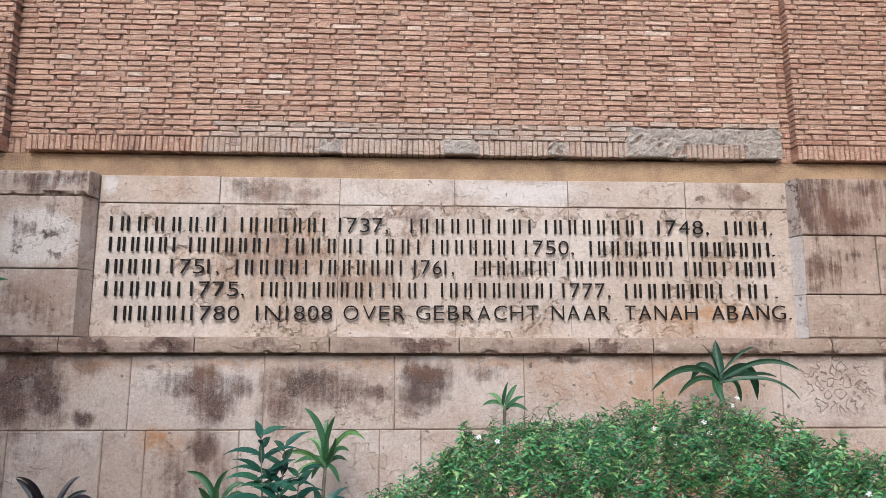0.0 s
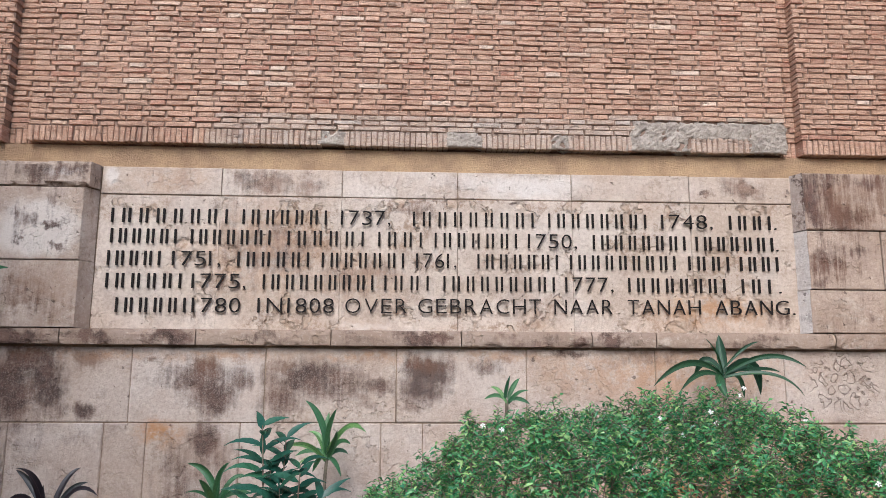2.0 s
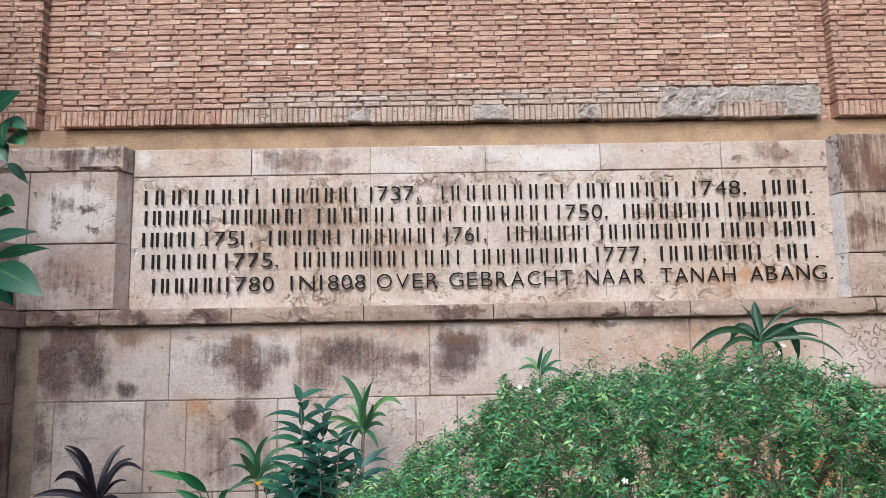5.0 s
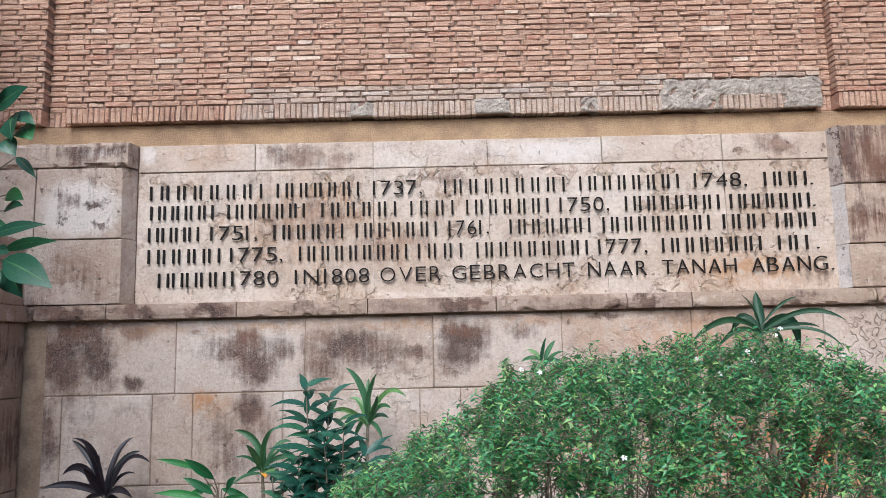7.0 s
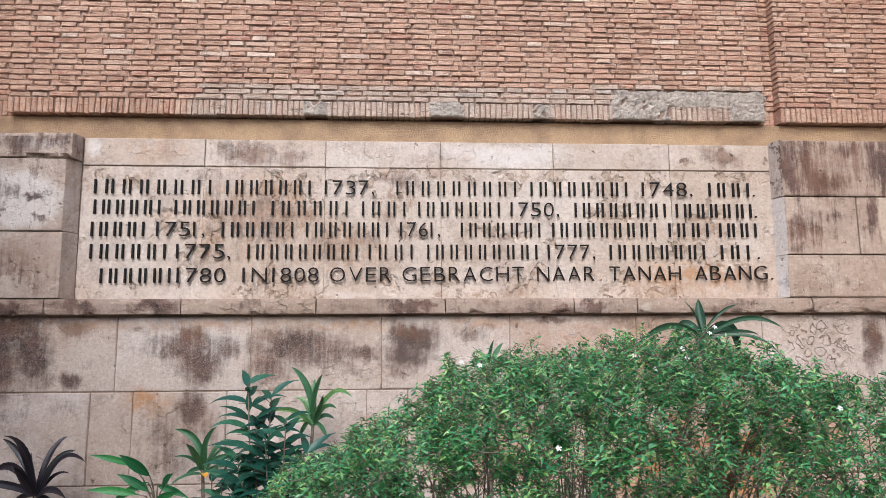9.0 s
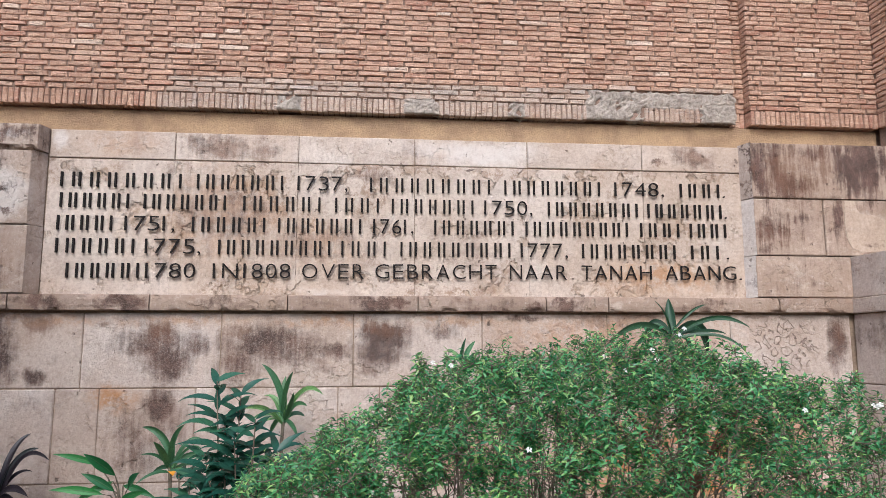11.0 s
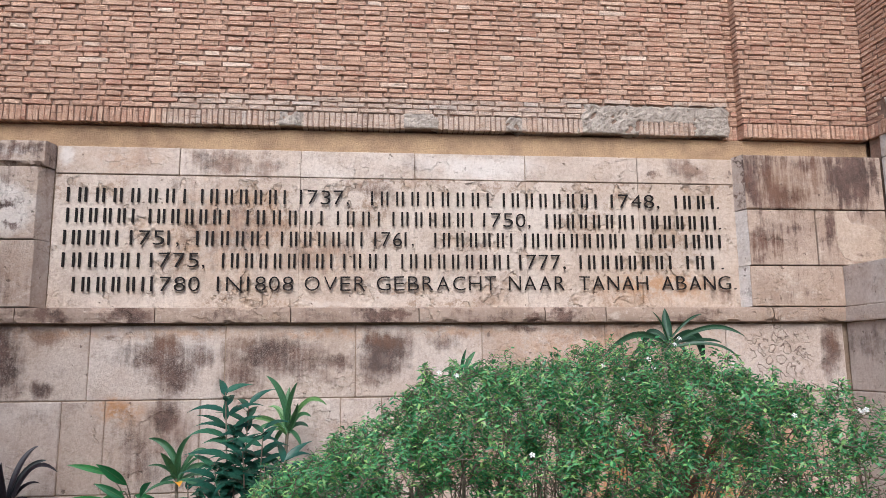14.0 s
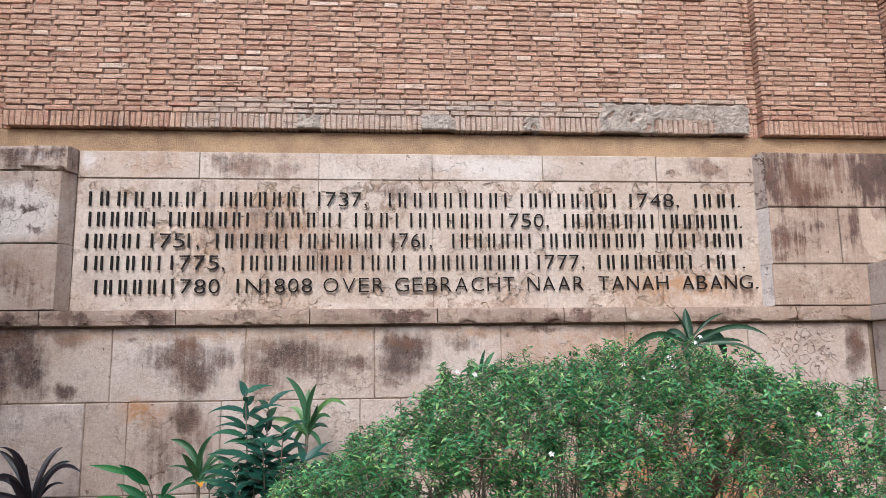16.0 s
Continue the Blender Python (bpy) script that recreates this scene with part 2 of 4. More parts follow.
right_pier_stone = stone("right_pier_sandstone", [
    (2.85, 2.95, 0.09, 0.3, 0.9), (2.98, 3.0, 0.08, 0.3, 0.75), (3.08, 2.82, 0.2, 0.12, 0.85), (3.3, 3.1, 0.3, 0.08, 0.7), (3.5, 3.0, 0.07, 0.22, 0.9), (3.62, 2.95, 0.1, 0.28, 1.15),
    (3.75, 2.98, 0.12, 0.28, 1.3), (3.9, 3.05, 0.05, 0.2, 0.9), (2.92, 2.5, 0.14, 0.17, 0.85), (3.1, 2.58, 0.2, 0.06, 0.6), (2.88, 2.33, 0.1, 0.05, 0.7), (3.45, 2.6, 0.05, 0.2, 0.7),
    (3.25, 2.06, 0.12, 0.04, 0.45)], streak=0.9, light=(0.55, 0.43, 0.345), warm=(0.44, 0.325, 0.25), dark=(0.105, 0.068, 0.062), wobble=0.12, pale=[(3.72, 2.47, 0.2, 0.2, 0.75)],
    brown=[(3.12, 2.9, 0.28, 0.25, 0.9), (2.95, 2.45, 0.2, 0.15, 0.7), (3.4, 3.0, 0.12, 0.25, 0.8)])
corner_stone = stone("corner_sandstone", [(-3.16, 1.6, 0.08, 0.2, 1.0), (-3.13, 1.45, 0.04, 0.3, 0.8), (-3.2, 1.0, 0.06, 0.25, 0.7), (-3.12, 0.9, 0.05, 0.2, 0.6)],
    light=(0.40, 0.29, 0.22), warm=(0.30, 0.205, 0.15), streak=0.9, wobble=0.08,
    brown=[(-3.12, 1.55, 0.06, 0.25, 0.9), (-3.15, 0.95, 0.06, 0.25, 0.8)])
side_stone = stone("side_sandstone", [(3.6, 1.65, 0.4, 0.12, 0.5), (-3.2, 1.5, 0.4, 0.2, 0.7)], light=(0.72, 0.67, 0.63), warm=(0.60, 0.53, 0.48))
edge_render = stone("streaked_render", [(2.77, 3.05, 0.02, 0.14, 1.0), (2.755, 2.8, 0.02, 0.1, 0.7)], light=(0.62, 0.57, 0.54), warm=(0.48, 0.42, 0.38), peel=0.1, streak=0.8)
repair_stone = stone("repair_sandstone", [(3.75, 2.36, 0.12, 0.03, 0.6), (3.88, 2.42, 0.05, 0.1, 0.4)], light=(0.64, 0.53, 0.43), warm=(0.57, 0.45, 0.35), peel=0.1)
white_render = stone("lime_render", [(2.75, 3.0, 0.1, 0.1, 0.8), (2.75, 2.05, 0.1, 0.05, 0.5)], light=(0.80, 0.77, 0.74), warm=(0.70, 0.65, 0.60), peel=0.1)


def brick_material(name, a, b, c, pale, wash):
    """Thin hand-made bricks: tint by piece, rubbed faces, a few pale ones."""
    n = Nodes(name)
    r = n.chance()
    r2 = n.math("FRACT", n.math("MULTIPLY", r, 17.31))
    colour = n.mix(r, a, b)
    colour = n.mix(n.ramp(r2, 0.8, 0.98, 0.0, 0.8), colour, c)
    colour = n.mix(n.ramp(n.math("FRACT", n.math("MULTIPLY", r, 41.7)), 0.93, 0.97, 0.0, 0.75), colour, pale)
    colour = n.mix(n.ramp(n.noise(26, 8, 0.8, (0.45, 0.45, 2.0)), 0.39, 0.63, 0.0, 0.7), colour, wash)
    colour = n.mix(n.ramp(n.noise(1.3, 5), 0.45, 0.75, 0.0, 0.35), colour, (0.30, 0.165, 0.11))
    colour = n.mix(n.ramp(n.noise(50, 8, 0.85), 0.5, 0.64, 0.0, 0.7), colour, (0.25, 0.14, 0.10))
    colour = n.mix(n.ramp(n.noise(75, 6, 0.8, (0.7, 0.7, 1.4)), 0.55, 0.68, 0.0, 0.6), colour, (0.82, 0.63, 0.49))
    crease = n.ramp(n.noise(20, 6, 0.7, (0.35, 0.35, 2.4)), 0.60, 0.66)
    colour = n.mix(n.math("MULTIPLY", crease, 0.55), colour, (0.22, 0.12, 0.085))
    h = n.math("SUBTRACT", n.math("ADD", n.noise(35, 8, 0.75, (0.6, 0.6, 1.5)), n.noise(110, 3)), n.math("MULTIPLY", crease, 0.8))
    return n.finish(colour, 0.9, h, 0.011, 1.0, 0.2)


brick_red = brick_material("thin_brick", (0.61, 0.375, 0.26), (0.485, 0.28, 0.19), (0.45, 0.205, 0.14), (0.69, 0.50, 0.37), (0.69, 0.485, 0.36))
brick_grey = brick_material("washed_brick", (0.61, 0.455, 0.35), (0.52, 0.375, 0.28), (0.54, 0.35, 0.25), (0.64, 0.56, 0.49), (0.62, 0.52, 0.44))
brick_pale = brick_material("pale_brick", (0.80, 0.62, 0.49), (0.72, 0.53, 0.40), (0.70, 0.50, 0.38), (0.86, 0.71, 0.59), (0.80, 0.64, 0.51))


def plain(name, a, b, scale=9.0, rough=0.9, depth=0.006, fine=60.0, strength=0.7):
    n = Nodes(name)
    colour = n.mix(n.ramp(n.noise(scale, 7, 0.7), 0.35, 0.68), a, b)
    colour = n.mix(n.ramp(n.noise(fine, 4, 0.7), 0.4, 0.75, 0.0, 0.5), colour, tuple(0.45 * v for v in a))
    return n.finish(colour, rough, n.math("ADD", n.noise(scale * 2, 7, 0.7), n.noise(fine, 5, 0.7)), depth, strength, 0.2)


mortar = plain("recessed_mortar", (0.36, 0.25, 0.19), (0.23, 0.155, 0.115), 14)
stone_mortar = plain("stone_mortar", (0.40, 0.30, 0.21), (0.22, 0.155, 0.11), 6)
stucco = plain("pebble_dash", (0.56, 0.385, 0.225), (0.36, 0.235, 0.15), 3.0, 0.95, 0.016, 75.0, 1.0)
concrete = plain("broken_concrete", (0.56, 0.485, 0.41), (0.36, 0.30, 0.25), 12, 0.95, 0.016, 60.0, 1.0)
soil = plain("soil", (0.10, 0.07, 0.045), (0.055, 0.04, 0.028), 5, 0.95, 0.03, 40.0)
bark = plain("grey_bark", (0.24, 0.205, 0.15), (0.13, 0.105, 0.08), 20, 0.9, 0.004, 120.0)
trunk_bark = plain("trunk_bark", (0.23, 0.13, 0.09), (0.13, 0.075, 0.052), 18, 0.9, 0.006, 90.0)
iron = plain("black_iron", (0.018, 0.014, 0.013), (0.008, 0.007, 0.007), 30, 0.75, 0.002, 160.0)


def leaf_material(name, a, b, c, rough=0.36, through_light=0.25, spec=0.45):
    """Leaf: tint by piece, waxy gloss, a little light let through."""
    n = Nodes(name)
    r = n.chance()
    colour = n.mix(r, a, b)
    colour = n.mix(n.ramp(n.math("FRACT", n.math("MULTIPLY", r, 13.7)), 0.62, 0.98, 0.0, 0.9), colour, c)
    colour = n.mix(n.ramp(n.noise(9, 4), 0.4, 0.7, 0.0, 0.35), colour, a)
    colour = n.mix(n.ramp(n.noise(70, 5, 0.75), 0.45, 0.65, 0.0, 0.4), colour, tuple(0.55 * v for v in a))
    n.finish(colour, rough, n.noise(60, 5, 0.7), 0.004, 0.5, spec)
    tr = n.t.nodes.new("ShaderNodeBsdfTranslucent")
    n.t.links.new(colour, tr.inputs[0])
    m = n.t.nodes.new("ShaderNodeMixShader")
    m.inputs[0].default_value = through_light
    n.t.links.new(n.b.outputs[0], m.inputs[1]), n.t.links.new(tr.outputs[0], m.inputs[2])
    n.t.links.new(m.outputs[0], n.t.nodes["Material Output"].inputs[0])
    return n.mat


bush_leaf = leaf_material("bush_leaf", (0.055, 0.235, 0.105), (0.18, 0.50, 0.165), (0.48, 0.73, 0.23), 0.24, 0.33, 0.9)
blue_leaf = leaf_material("deep_green_leaf", (0.016, 0.075, 0.052), (0.03, 0.12, 0.078), (0.06, 0.19, 0.10), 0.26)
cord_leaf = leaf_material("green_strap_leaf", (0.035, 0.12, 0.06), (0.075, 0.20, 0.08), (0.20, 0.38, 0.12), 0.36, 0.18)
drac_leaf = leaf_material("dark_strap_leaf", (0.016, 0.055, 0.03), (0.03, 0.09, 0.04), (0.05, 0.15, 0.055), 0.4, 0.15)
purple_leaf = leaf_material("purple_strap_leaf", (0.022, 0.018, 0.024), (0.04, 0.034, 0.042), (0.03, 0.04, 0.036), 0.38, 0.08)
bright_leaf = leaf_material("bright_leaf", (0.02, 0.14, 0.045), (0.05, 0.27, 0.05), (0.015, 0.09, 0.05), 0.45, 0.2)
tree_leaf = leaf_material("broad_tree_leaf", (0.014, 0.07, 0.04), (0.026, 0.115, 0.06), (0.05, 0.20, 0.045), 0.33, 0.12)
terracotta = plain("terracotta", (0.50, 0.27, 0.18), (0.36, 0.19, 0.13), 12, 0.85, 0.004, 80.0)
green_rib = leaf_material("green_midrib", (0.05, 0.14, 0.06), (0.08, 0.19, 0.075), (0.12, 0.25, 0.09), 0.55)
purple_rib = leaf_material("purple_midrib", (0.07, 0.055, 0.06), (0.09, 0.06, 0.065), (0.08, 0.07, 0.07), 0.5)
petal_white = plain("white_petal", (0.82, 0.82, 0.78), (0.75, 0.76, 0.70), 30, 0.6, 0.001, 200.0, 0.2)
yellow_petal = plain("orange_bract", (0.75, 0.36, 0.04), (0.65, 0.28, 0.03), 30, 0.6, 0.001, 200.0, 0.2)


# ---- building blocks ----
def part(name, bm, material, parent=None, label=""):
    mesh = bpy.data.meshes.new(name)
    bm.to_mesh(mesh)
    bm.free()
    mesh.materials.append(material)
    ob = new(name, mesh)
    ob.parent = parent
    return tagged(ob, label)


def raw(name, verts, faces, material, parent=None, label="", smooth=False):
    mesh = bpy.data.meshes.new(name)
    mesh.from_pydata(verts, [], faces)
    mesh.materials.append(material)
    if smooth:
        mesh.shade_smooth()
    ob = new(name, mesh)
    ob.parent = parent
    return tagged(ob, label)


def holder(name, label, category, kind="", group=""):
    return tagged(new(name), label, category, group, kind)


def box(x0, x1, y0, y1, z0, z1, bevel=0.0, wear=0.0):
    bm = bmesh.new()
    bmesh.ops.create_cube(bm, size=1.0, matrix=Matrix.Translation(((x0 + x1) / 2, (y0 + y1) / 2, (z0 + z1) / 2))
                          @ Matrix.Diagonal((x1 - x0, y1 - y0, z1 - z0, 1)))
    if bevel:
        bmesh.ops.bevel(bm, geom=bm.edges[:], offset=bevel, segments=2, affect="EDGES", profile=0.6)
    for v in bm.verts:
        v.co += Vector((random.uniform(-wear, wear), random.uniform(-wear, wear), random.uniform(-wear, wear)))
    return bm


def worn(x0, x1, y0, y1, z0, z1, bite=0.03):
    """A long stone whose arrises are chipped."""
    bm = box(x0, x1, y0, y1, z0, z1)
    bmesh.ops.subdivide_edges(bm, edges=[e for e in bm.edges if abs(e.verts[0].co.x - e.verts[1].co.x) > 0.05], cuts=max(4, int((x1 - x0) / 0.03)), use_grid_fill=True)
    bmesh.ops.subdivide_edges(bm, edges=[e for e in bm.edges if abs(e.verts[0].co.x - e.verts[1].co.x) < 1e-4], cuts=5, use_grid_fill=True)
    for v in bm.verts:
        p = v.co.copy()
        n = noise.noise(p * 7) + 0.6 * noise.noise(p * 19)
        front = max(0.0, 1 - (p.y - y0) / 0.018)
        for edge, way in ((z1, -1), (z0, 1)):
            near = max(0.0, 1 - abs(p.z - edge) / 0.03) * front
            v.co.z += way * near * (0.004 + bite * max(0.0, n - 0.12))
            v.co.y += near * (0.004 + bite * max(0.0, n - 0.12))
        v.co.y += front * 0.004 * noise.noise(p * 11)
    return bm


def block(parent, x0, x1, y, z0, z1, material, back=5.72, gap=0.006, label="", bevel=0.008, name="stone_block"):
    """One dressed stone, its face at y."""
    face = y + random.uniform(-0.003, 0.003)
    ob = part(name, box(x0 + gap / 2, x1 - gap / 2, face, back, z0 + gap / 2, z1 - gap / 2, bevel, 0.0012), material, parent, label)
    return ob


def splay(parent, x_front, y_front, x_back, z0, z1, material, label=""):
    """The slanting return of a pier, from its front edge back to the tablet's face, a little worn."""
    verts, faces, n = [], [], 24
    for i in range(n + 1):
        z = z0 + (z1 - z0) * i / n
        w = [0.004 * noise.noise(Vector((x_front * 3 + k, z * 9, k))) for k in range(3)]
        verts += [(x_front + w[0], y_front + abs(w[1]), z), ((x_front + x_back) / 2 + w[2] / 2, (y_front + 5.60) / 2 + w[1], z), (x_back, 5.603, z), (x_front + (0.03 if x_front > x_back else -0.03), 5.66, z)]
    for i in range(n):
        a = 4 * i
        faces += [(a + k, a + (k + 1) % 4, a + 4 + (k + 1) % 4, a + 4 + k) for k in range(4)]
    faces += [(3, 2, 1, 0), (4 * n, 4 * n + 1, 4 * n + 2, 4 * n + 3)]
    ob = raw("pier_return", verts, faces, material, parent, label)
    bm = bmesh.new()
    bm.from_mesh(ob.data)
    bmesh.ops.recalc_face_normals(bm, faces=bm.faces[:])
    bm.to_mesh(ob.data)
    bm.free()


# ---- ground and the wall's core ----
g = bmesh.new()
bmesh.ops.create_grid(g, x_segments=60, y_segments=60, size=1.0)
for v in g.verts:
    v.co = Vector((v.co.x * 60, v.co.y * 60, 0))
    if abs(v.co.x) < 12:
        v.co.z = 0.05 * noise.noise(v.co * 0.9)
tagged(part("ground", g, soil), "bare dark garden soil in front of the wall", "ground", kind="structure")

WALL = holder("wall_north", "weathered sandstone wall with ledge, recessed tablet and piers", "wall", "structure")
part("wall_core", box(-6.0, 6.0, 5.70, 6.2, -0.1, 7.0), mortar, WALL)
part("wall_backing", box(-3.7, 3.96, 5.615, 5.705, 0.0, 3.146), stone_mortar, WALL)
part("lower_backing", box(-3.3, 3.6, 5.545, 5.612, 0.0, 1.86), stone_mortar, WALL)
part("render_band", box(-3.9, 3.97, 5.655, 5.72, 3.142, 3.328), stucco, WALL, "ochre pebble-dashed band under the brick")

# lower courses
xs = [-3.068, -2.127, -1.195, -0.270, 0.662, 1.603, 2.56, 3.53]
for a, b in zip(xs, xs[1:]):
    block(WALL, a, b, 5.535, 1.303, 1.822, lower_stone, 5.62)
xs = [-3.068, -2.931, -2.287, -1.995, -1.352, -0.372, -0.08, 0.62, 1.30, 1.95, 2.60, 3.53]
for a, b in zip(xs, xs[1:]):
    block(WALL, a, b, 5.535, 0.672, 1.301, lower_stone, 5.62)
xs = [-3.068, -2.60, -1.80, -0.95, -0.1, 0.8, 1.7, 2.6, 3.53]
for a, b in zip(xs, xs[1:]):
    block(WALL, a, b, 5.537, 0.0, 0.670, lower_stone, 5.62)
# the ledge
xs = [-3.138, -2.617, -1.679, -0.735, 0.190, 1.133, 1.60, 2.933, 3.53]
for a, b in zip(xs, xs[1:]):
    part("ledge_stone", worn(a + 0.004, b - 0.004, 5.475, 5.65, 1.835, 1.948, 0.03), ledge_stone, WALL)
# the tablet: a row of capping stones over the lettered slabs
xs = [-2.465, -1.588, -0.697, 0.169, 1.035, 1.945, 2.745]
for a, b in zip(xs, xs[1:]):
    block(WALL, a, b, 5.598, 2.942, 3.152, capping_stone, 5.72, 0.005, name="capping_stone", bevel=0.005)
    block(WALL, a, b, 5.600, 1.952, 2.938, panel_stone, 5.72, 0.0025, name="tablet_slab", bevel=0.0025)
# left pier, its edge splayed back to the tablet
part("stone_block", worn(-3.75, -2.497, 5.476, 5.70, 2.968, 3.153, 0.05), left_pier_stone, WALL)
splay(WALL, -2.497, 5.480, -2.470, 2.970, 3.151, left_pier_stone)
block(WALL, -3.175, -2.53, 5.487, 2.432, 2.964, left_pier_stone)
splay(WALL, -2.532, 5.488, -2.474, 2.433, 2.963, left_pier_stone)
block(WALL, -3.75, -3.178, 5.487, 2.432, 2.964, left_pier_stone)
block(WALL, -3.245, -2.522, 5.487, 1.952, 2.429, left_pier_stone)
splay(WALL, -2.524, 5.488, -2.470, 1.953, 2.428, left_pier_stone)
block(WALL, -3.245, -3.142, 5.50, 1.834, 1.950, left_pier_stone)
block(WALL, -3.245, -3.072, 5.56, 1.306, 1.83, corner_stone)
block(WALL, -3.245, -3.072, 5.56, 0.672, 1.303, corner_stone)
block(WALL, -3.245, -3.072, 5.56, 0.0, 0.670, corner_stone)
# right pier
block(WALL, 2.778, 3.957, 5.485, 2.723, 3.166, right_pier_stone, bevel=0.012)
block(WALL, 2.782, 3.350, 5.490, 2.275, 2.720, right_pier_stone)
block(WALL, 3.352, 3.957, 5.490, 2.275, 2.720, right_pier_stone)
block(WALL, 2.772, 3.553, 5.492, 1.952, 2.272, right_pier_stone)
splay(WALL, 2.780, 5.487, 2.740, 2.724, 3.164, edge_render, "lime render on the pier's edge, streaked with soot")
splay(WALL, 2.785, 5.491, 2.742, 2.276, 2.719, white_render, "whitish lime render on the pier's edge")
splay(WALL, 2.775, 5.493, 2.738, 1.953, 2.271, white_render, "whitish lime render on the pier's edge")
# a let-in repair with a curved edge
ring = [(3.527, 2.714), (3.612, 2.714), (3.627, 2.655), (3.651, 2.615), (3.715, 2.606), (3.778, 2.600), (3.859, 2.568), (3.945, 2.500),
        (3.945, 2.330), (3.792, 2.306), (3.644, 2.304), (3.562, 2.333), (3.523, 2.412), (3.513, 2.532), (3.518, 2.64)]
bm = bmesh.new()
bm.faces.new([bm.verts.new((x, 5.484, z)) for x, z in ring])
out = bmesh.ops.extrude_face_region(bm, geom=bm.faces[:])
for v in out["geom"]:
    if isinstance(v, bmesh.types.BMVert):
        v.co.y = 5.52
bmesh.ops.bevel(bm, geom=[e for e in bm.edges if all(v.co.y < 5.49 for v in e.verts)], offset=0.004, segments=2, affect="EDGES")
bmesh.ops.recalc_face_normals(bm, faces=bm.faces[:])
part("stone_repair", bm, repair_stone, WALL, "pale let-in stone patch with a curved edge")


# ---- side walls ----
def side_wall(name, sign, x_low, x_high, z_step, material, label, crest):
    """A wall that runs from the corner towards the court, stepped out at the top."""
    wall = holder(name, label, "wall", "structure")
    o = sorted((x_low + sign * 0.02, x_low + sign * 0.6))
    part("wall_core", box(o[0], o[1], -4.0, 5.55, -0.1, z_step - 0.01), stone_mortar, wall)
    h = sorted((x_high + sign * 0.02, x_high + sign * 0.4))
    part("upper_core", box(h[0], h[1], -4.0, 5.62, z_step - 0.02, crest), mortar, wall)
    levels = [0.0, 0.67, 1.303, 1.83, 1.95, z_step]
    for i, (a, b) in enumerate(zip(levels, levels[1:])):
        step = 0.55 + 0.5 * (i % 2)
        y, out = 5.53, 0.03 if i == 3 else 0.0
        while y > 1.0:
            f = sorted((x_low - sign * out, x_low + sign * 0.1))
            part("stone_block", box(f[0], f[1], y - step + 0.004, y - 0.004, a + 0.003, b - 0.003, 0.008, 0.001), material, wall)
            y, step = y - step, 0.95
    levels = [z_step, 2.72, 3.16, 3.35]
    for i, (a, b) in enumerate(zip(levels, levels[1:])):
        y, step = 5.48, 0.6 + 0.4 * (i % 2)
        while y > 1.0 and b - a > 0.05:
            f = sorted((x_high, x_high + sign * 0.1))
            part("stone_block", box(f[0], f[1], y - step + 0.004, y - 0.004, a + 0.003, b - 0.003, 0.008, 0.001), material, wall)
            y, step = y - step, 0.95
    return wall


RIGHT = side_wall("wall_east", 1, 3.555, 3.96, 2.272, side_stone, "pale greyish sandstone side wall with a stepped ledge", 4.9)
# upper west wall is added unseen; its crest height shades the left end
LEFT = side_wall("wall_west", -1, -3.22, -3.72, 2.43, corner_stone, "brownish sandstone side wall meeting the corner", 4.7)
tagged(part("wall_south", box(-9, 9, -9.4, -9.0, 0, 3.2), stone_mortar), "plain rendered wall closing the court", "wall", kind="structure")

# ---- the lettering ----
SIGN = holder("inscription", "raised black iron letters fixed to the sandstone tablet, rust-stained", "inscription")
CAP, DEEP = 0.106, 0.012
GLYPHS = {}


def glyph(ch):
    """A raised letter as a mesh, its lower left corner at the origin."""
    if ch not in GLYPHS:
        c = bpy.data.curves.new("letter", "FONT")
        c.body, c.size, c.extrude, c.offset, c.resolution_u = ch, 0.145, DEEP / 2, -0.0022, 4
        tmp = new("letter", c)
        mesh = bpy.data.meshes.new_from_object(tmp.evaluated_get(bpy.context.evaluated_depsgraph_get()))
        bpy.data.objects.remove(tmp)
        p = np.array([v.co[:] for v in mesh.vertices])
        mesh.transform(Matrix.Translation((-p[:, 0].min(), -p[:, 1].min() if ch != "," else -p[:, 1].max() + 0.018, 0)))
        mesh.materials.clear()
        mesh.materials.append(iron)
        GLYPHS[ch] = (mesh, float(np.ptp(p[:, 0])), float(np.ptp(p[:, 1])))
    return GLYPHS[ch]


WIDTHS = {"I": 0.3, "1": 0.5, ",": 0.3, ".": 0.3, "M": 1.2, "W": 1.4, "O": 1.15, "G": 1.1, "E": 0.8, "R": 0.85, "B": 0.85, "T": 0.9}


def word(text, x0, x1, z0, z1):
    """Letters spread over x0 to x1, on a base line at z0 (left end) and z1 (right end)."""
    room = [WIDTHS.get(c, 1.0) for c in text]
    space = 0.30
    unit = (x1 - x0) / (sum(room) + space * (len(text) - 1))
    x = x0
    for c, r in zip(text, room):
        mesh, w, h = glyph(c)
        z = z0 + (z1 - z0) * (x - x0) / (x1 - x0)
        ob = new("letter", mesh)
        ob.parent = SIGN
        tall = 1.0 if c in ",." else CAP / h
        ob.matrix_basis = pose(x, 5.593 - DEEP, z, 90 + random.uniform(-1, 1), random.uniform(-1.2, 1.2), 0) @ Matrix.Diagonal((
            min(1.5, unit * r / w) if c not in ",." else 1.2, tall, 1, 1))
        x += unit * (r + space)


bar_mesh = {}


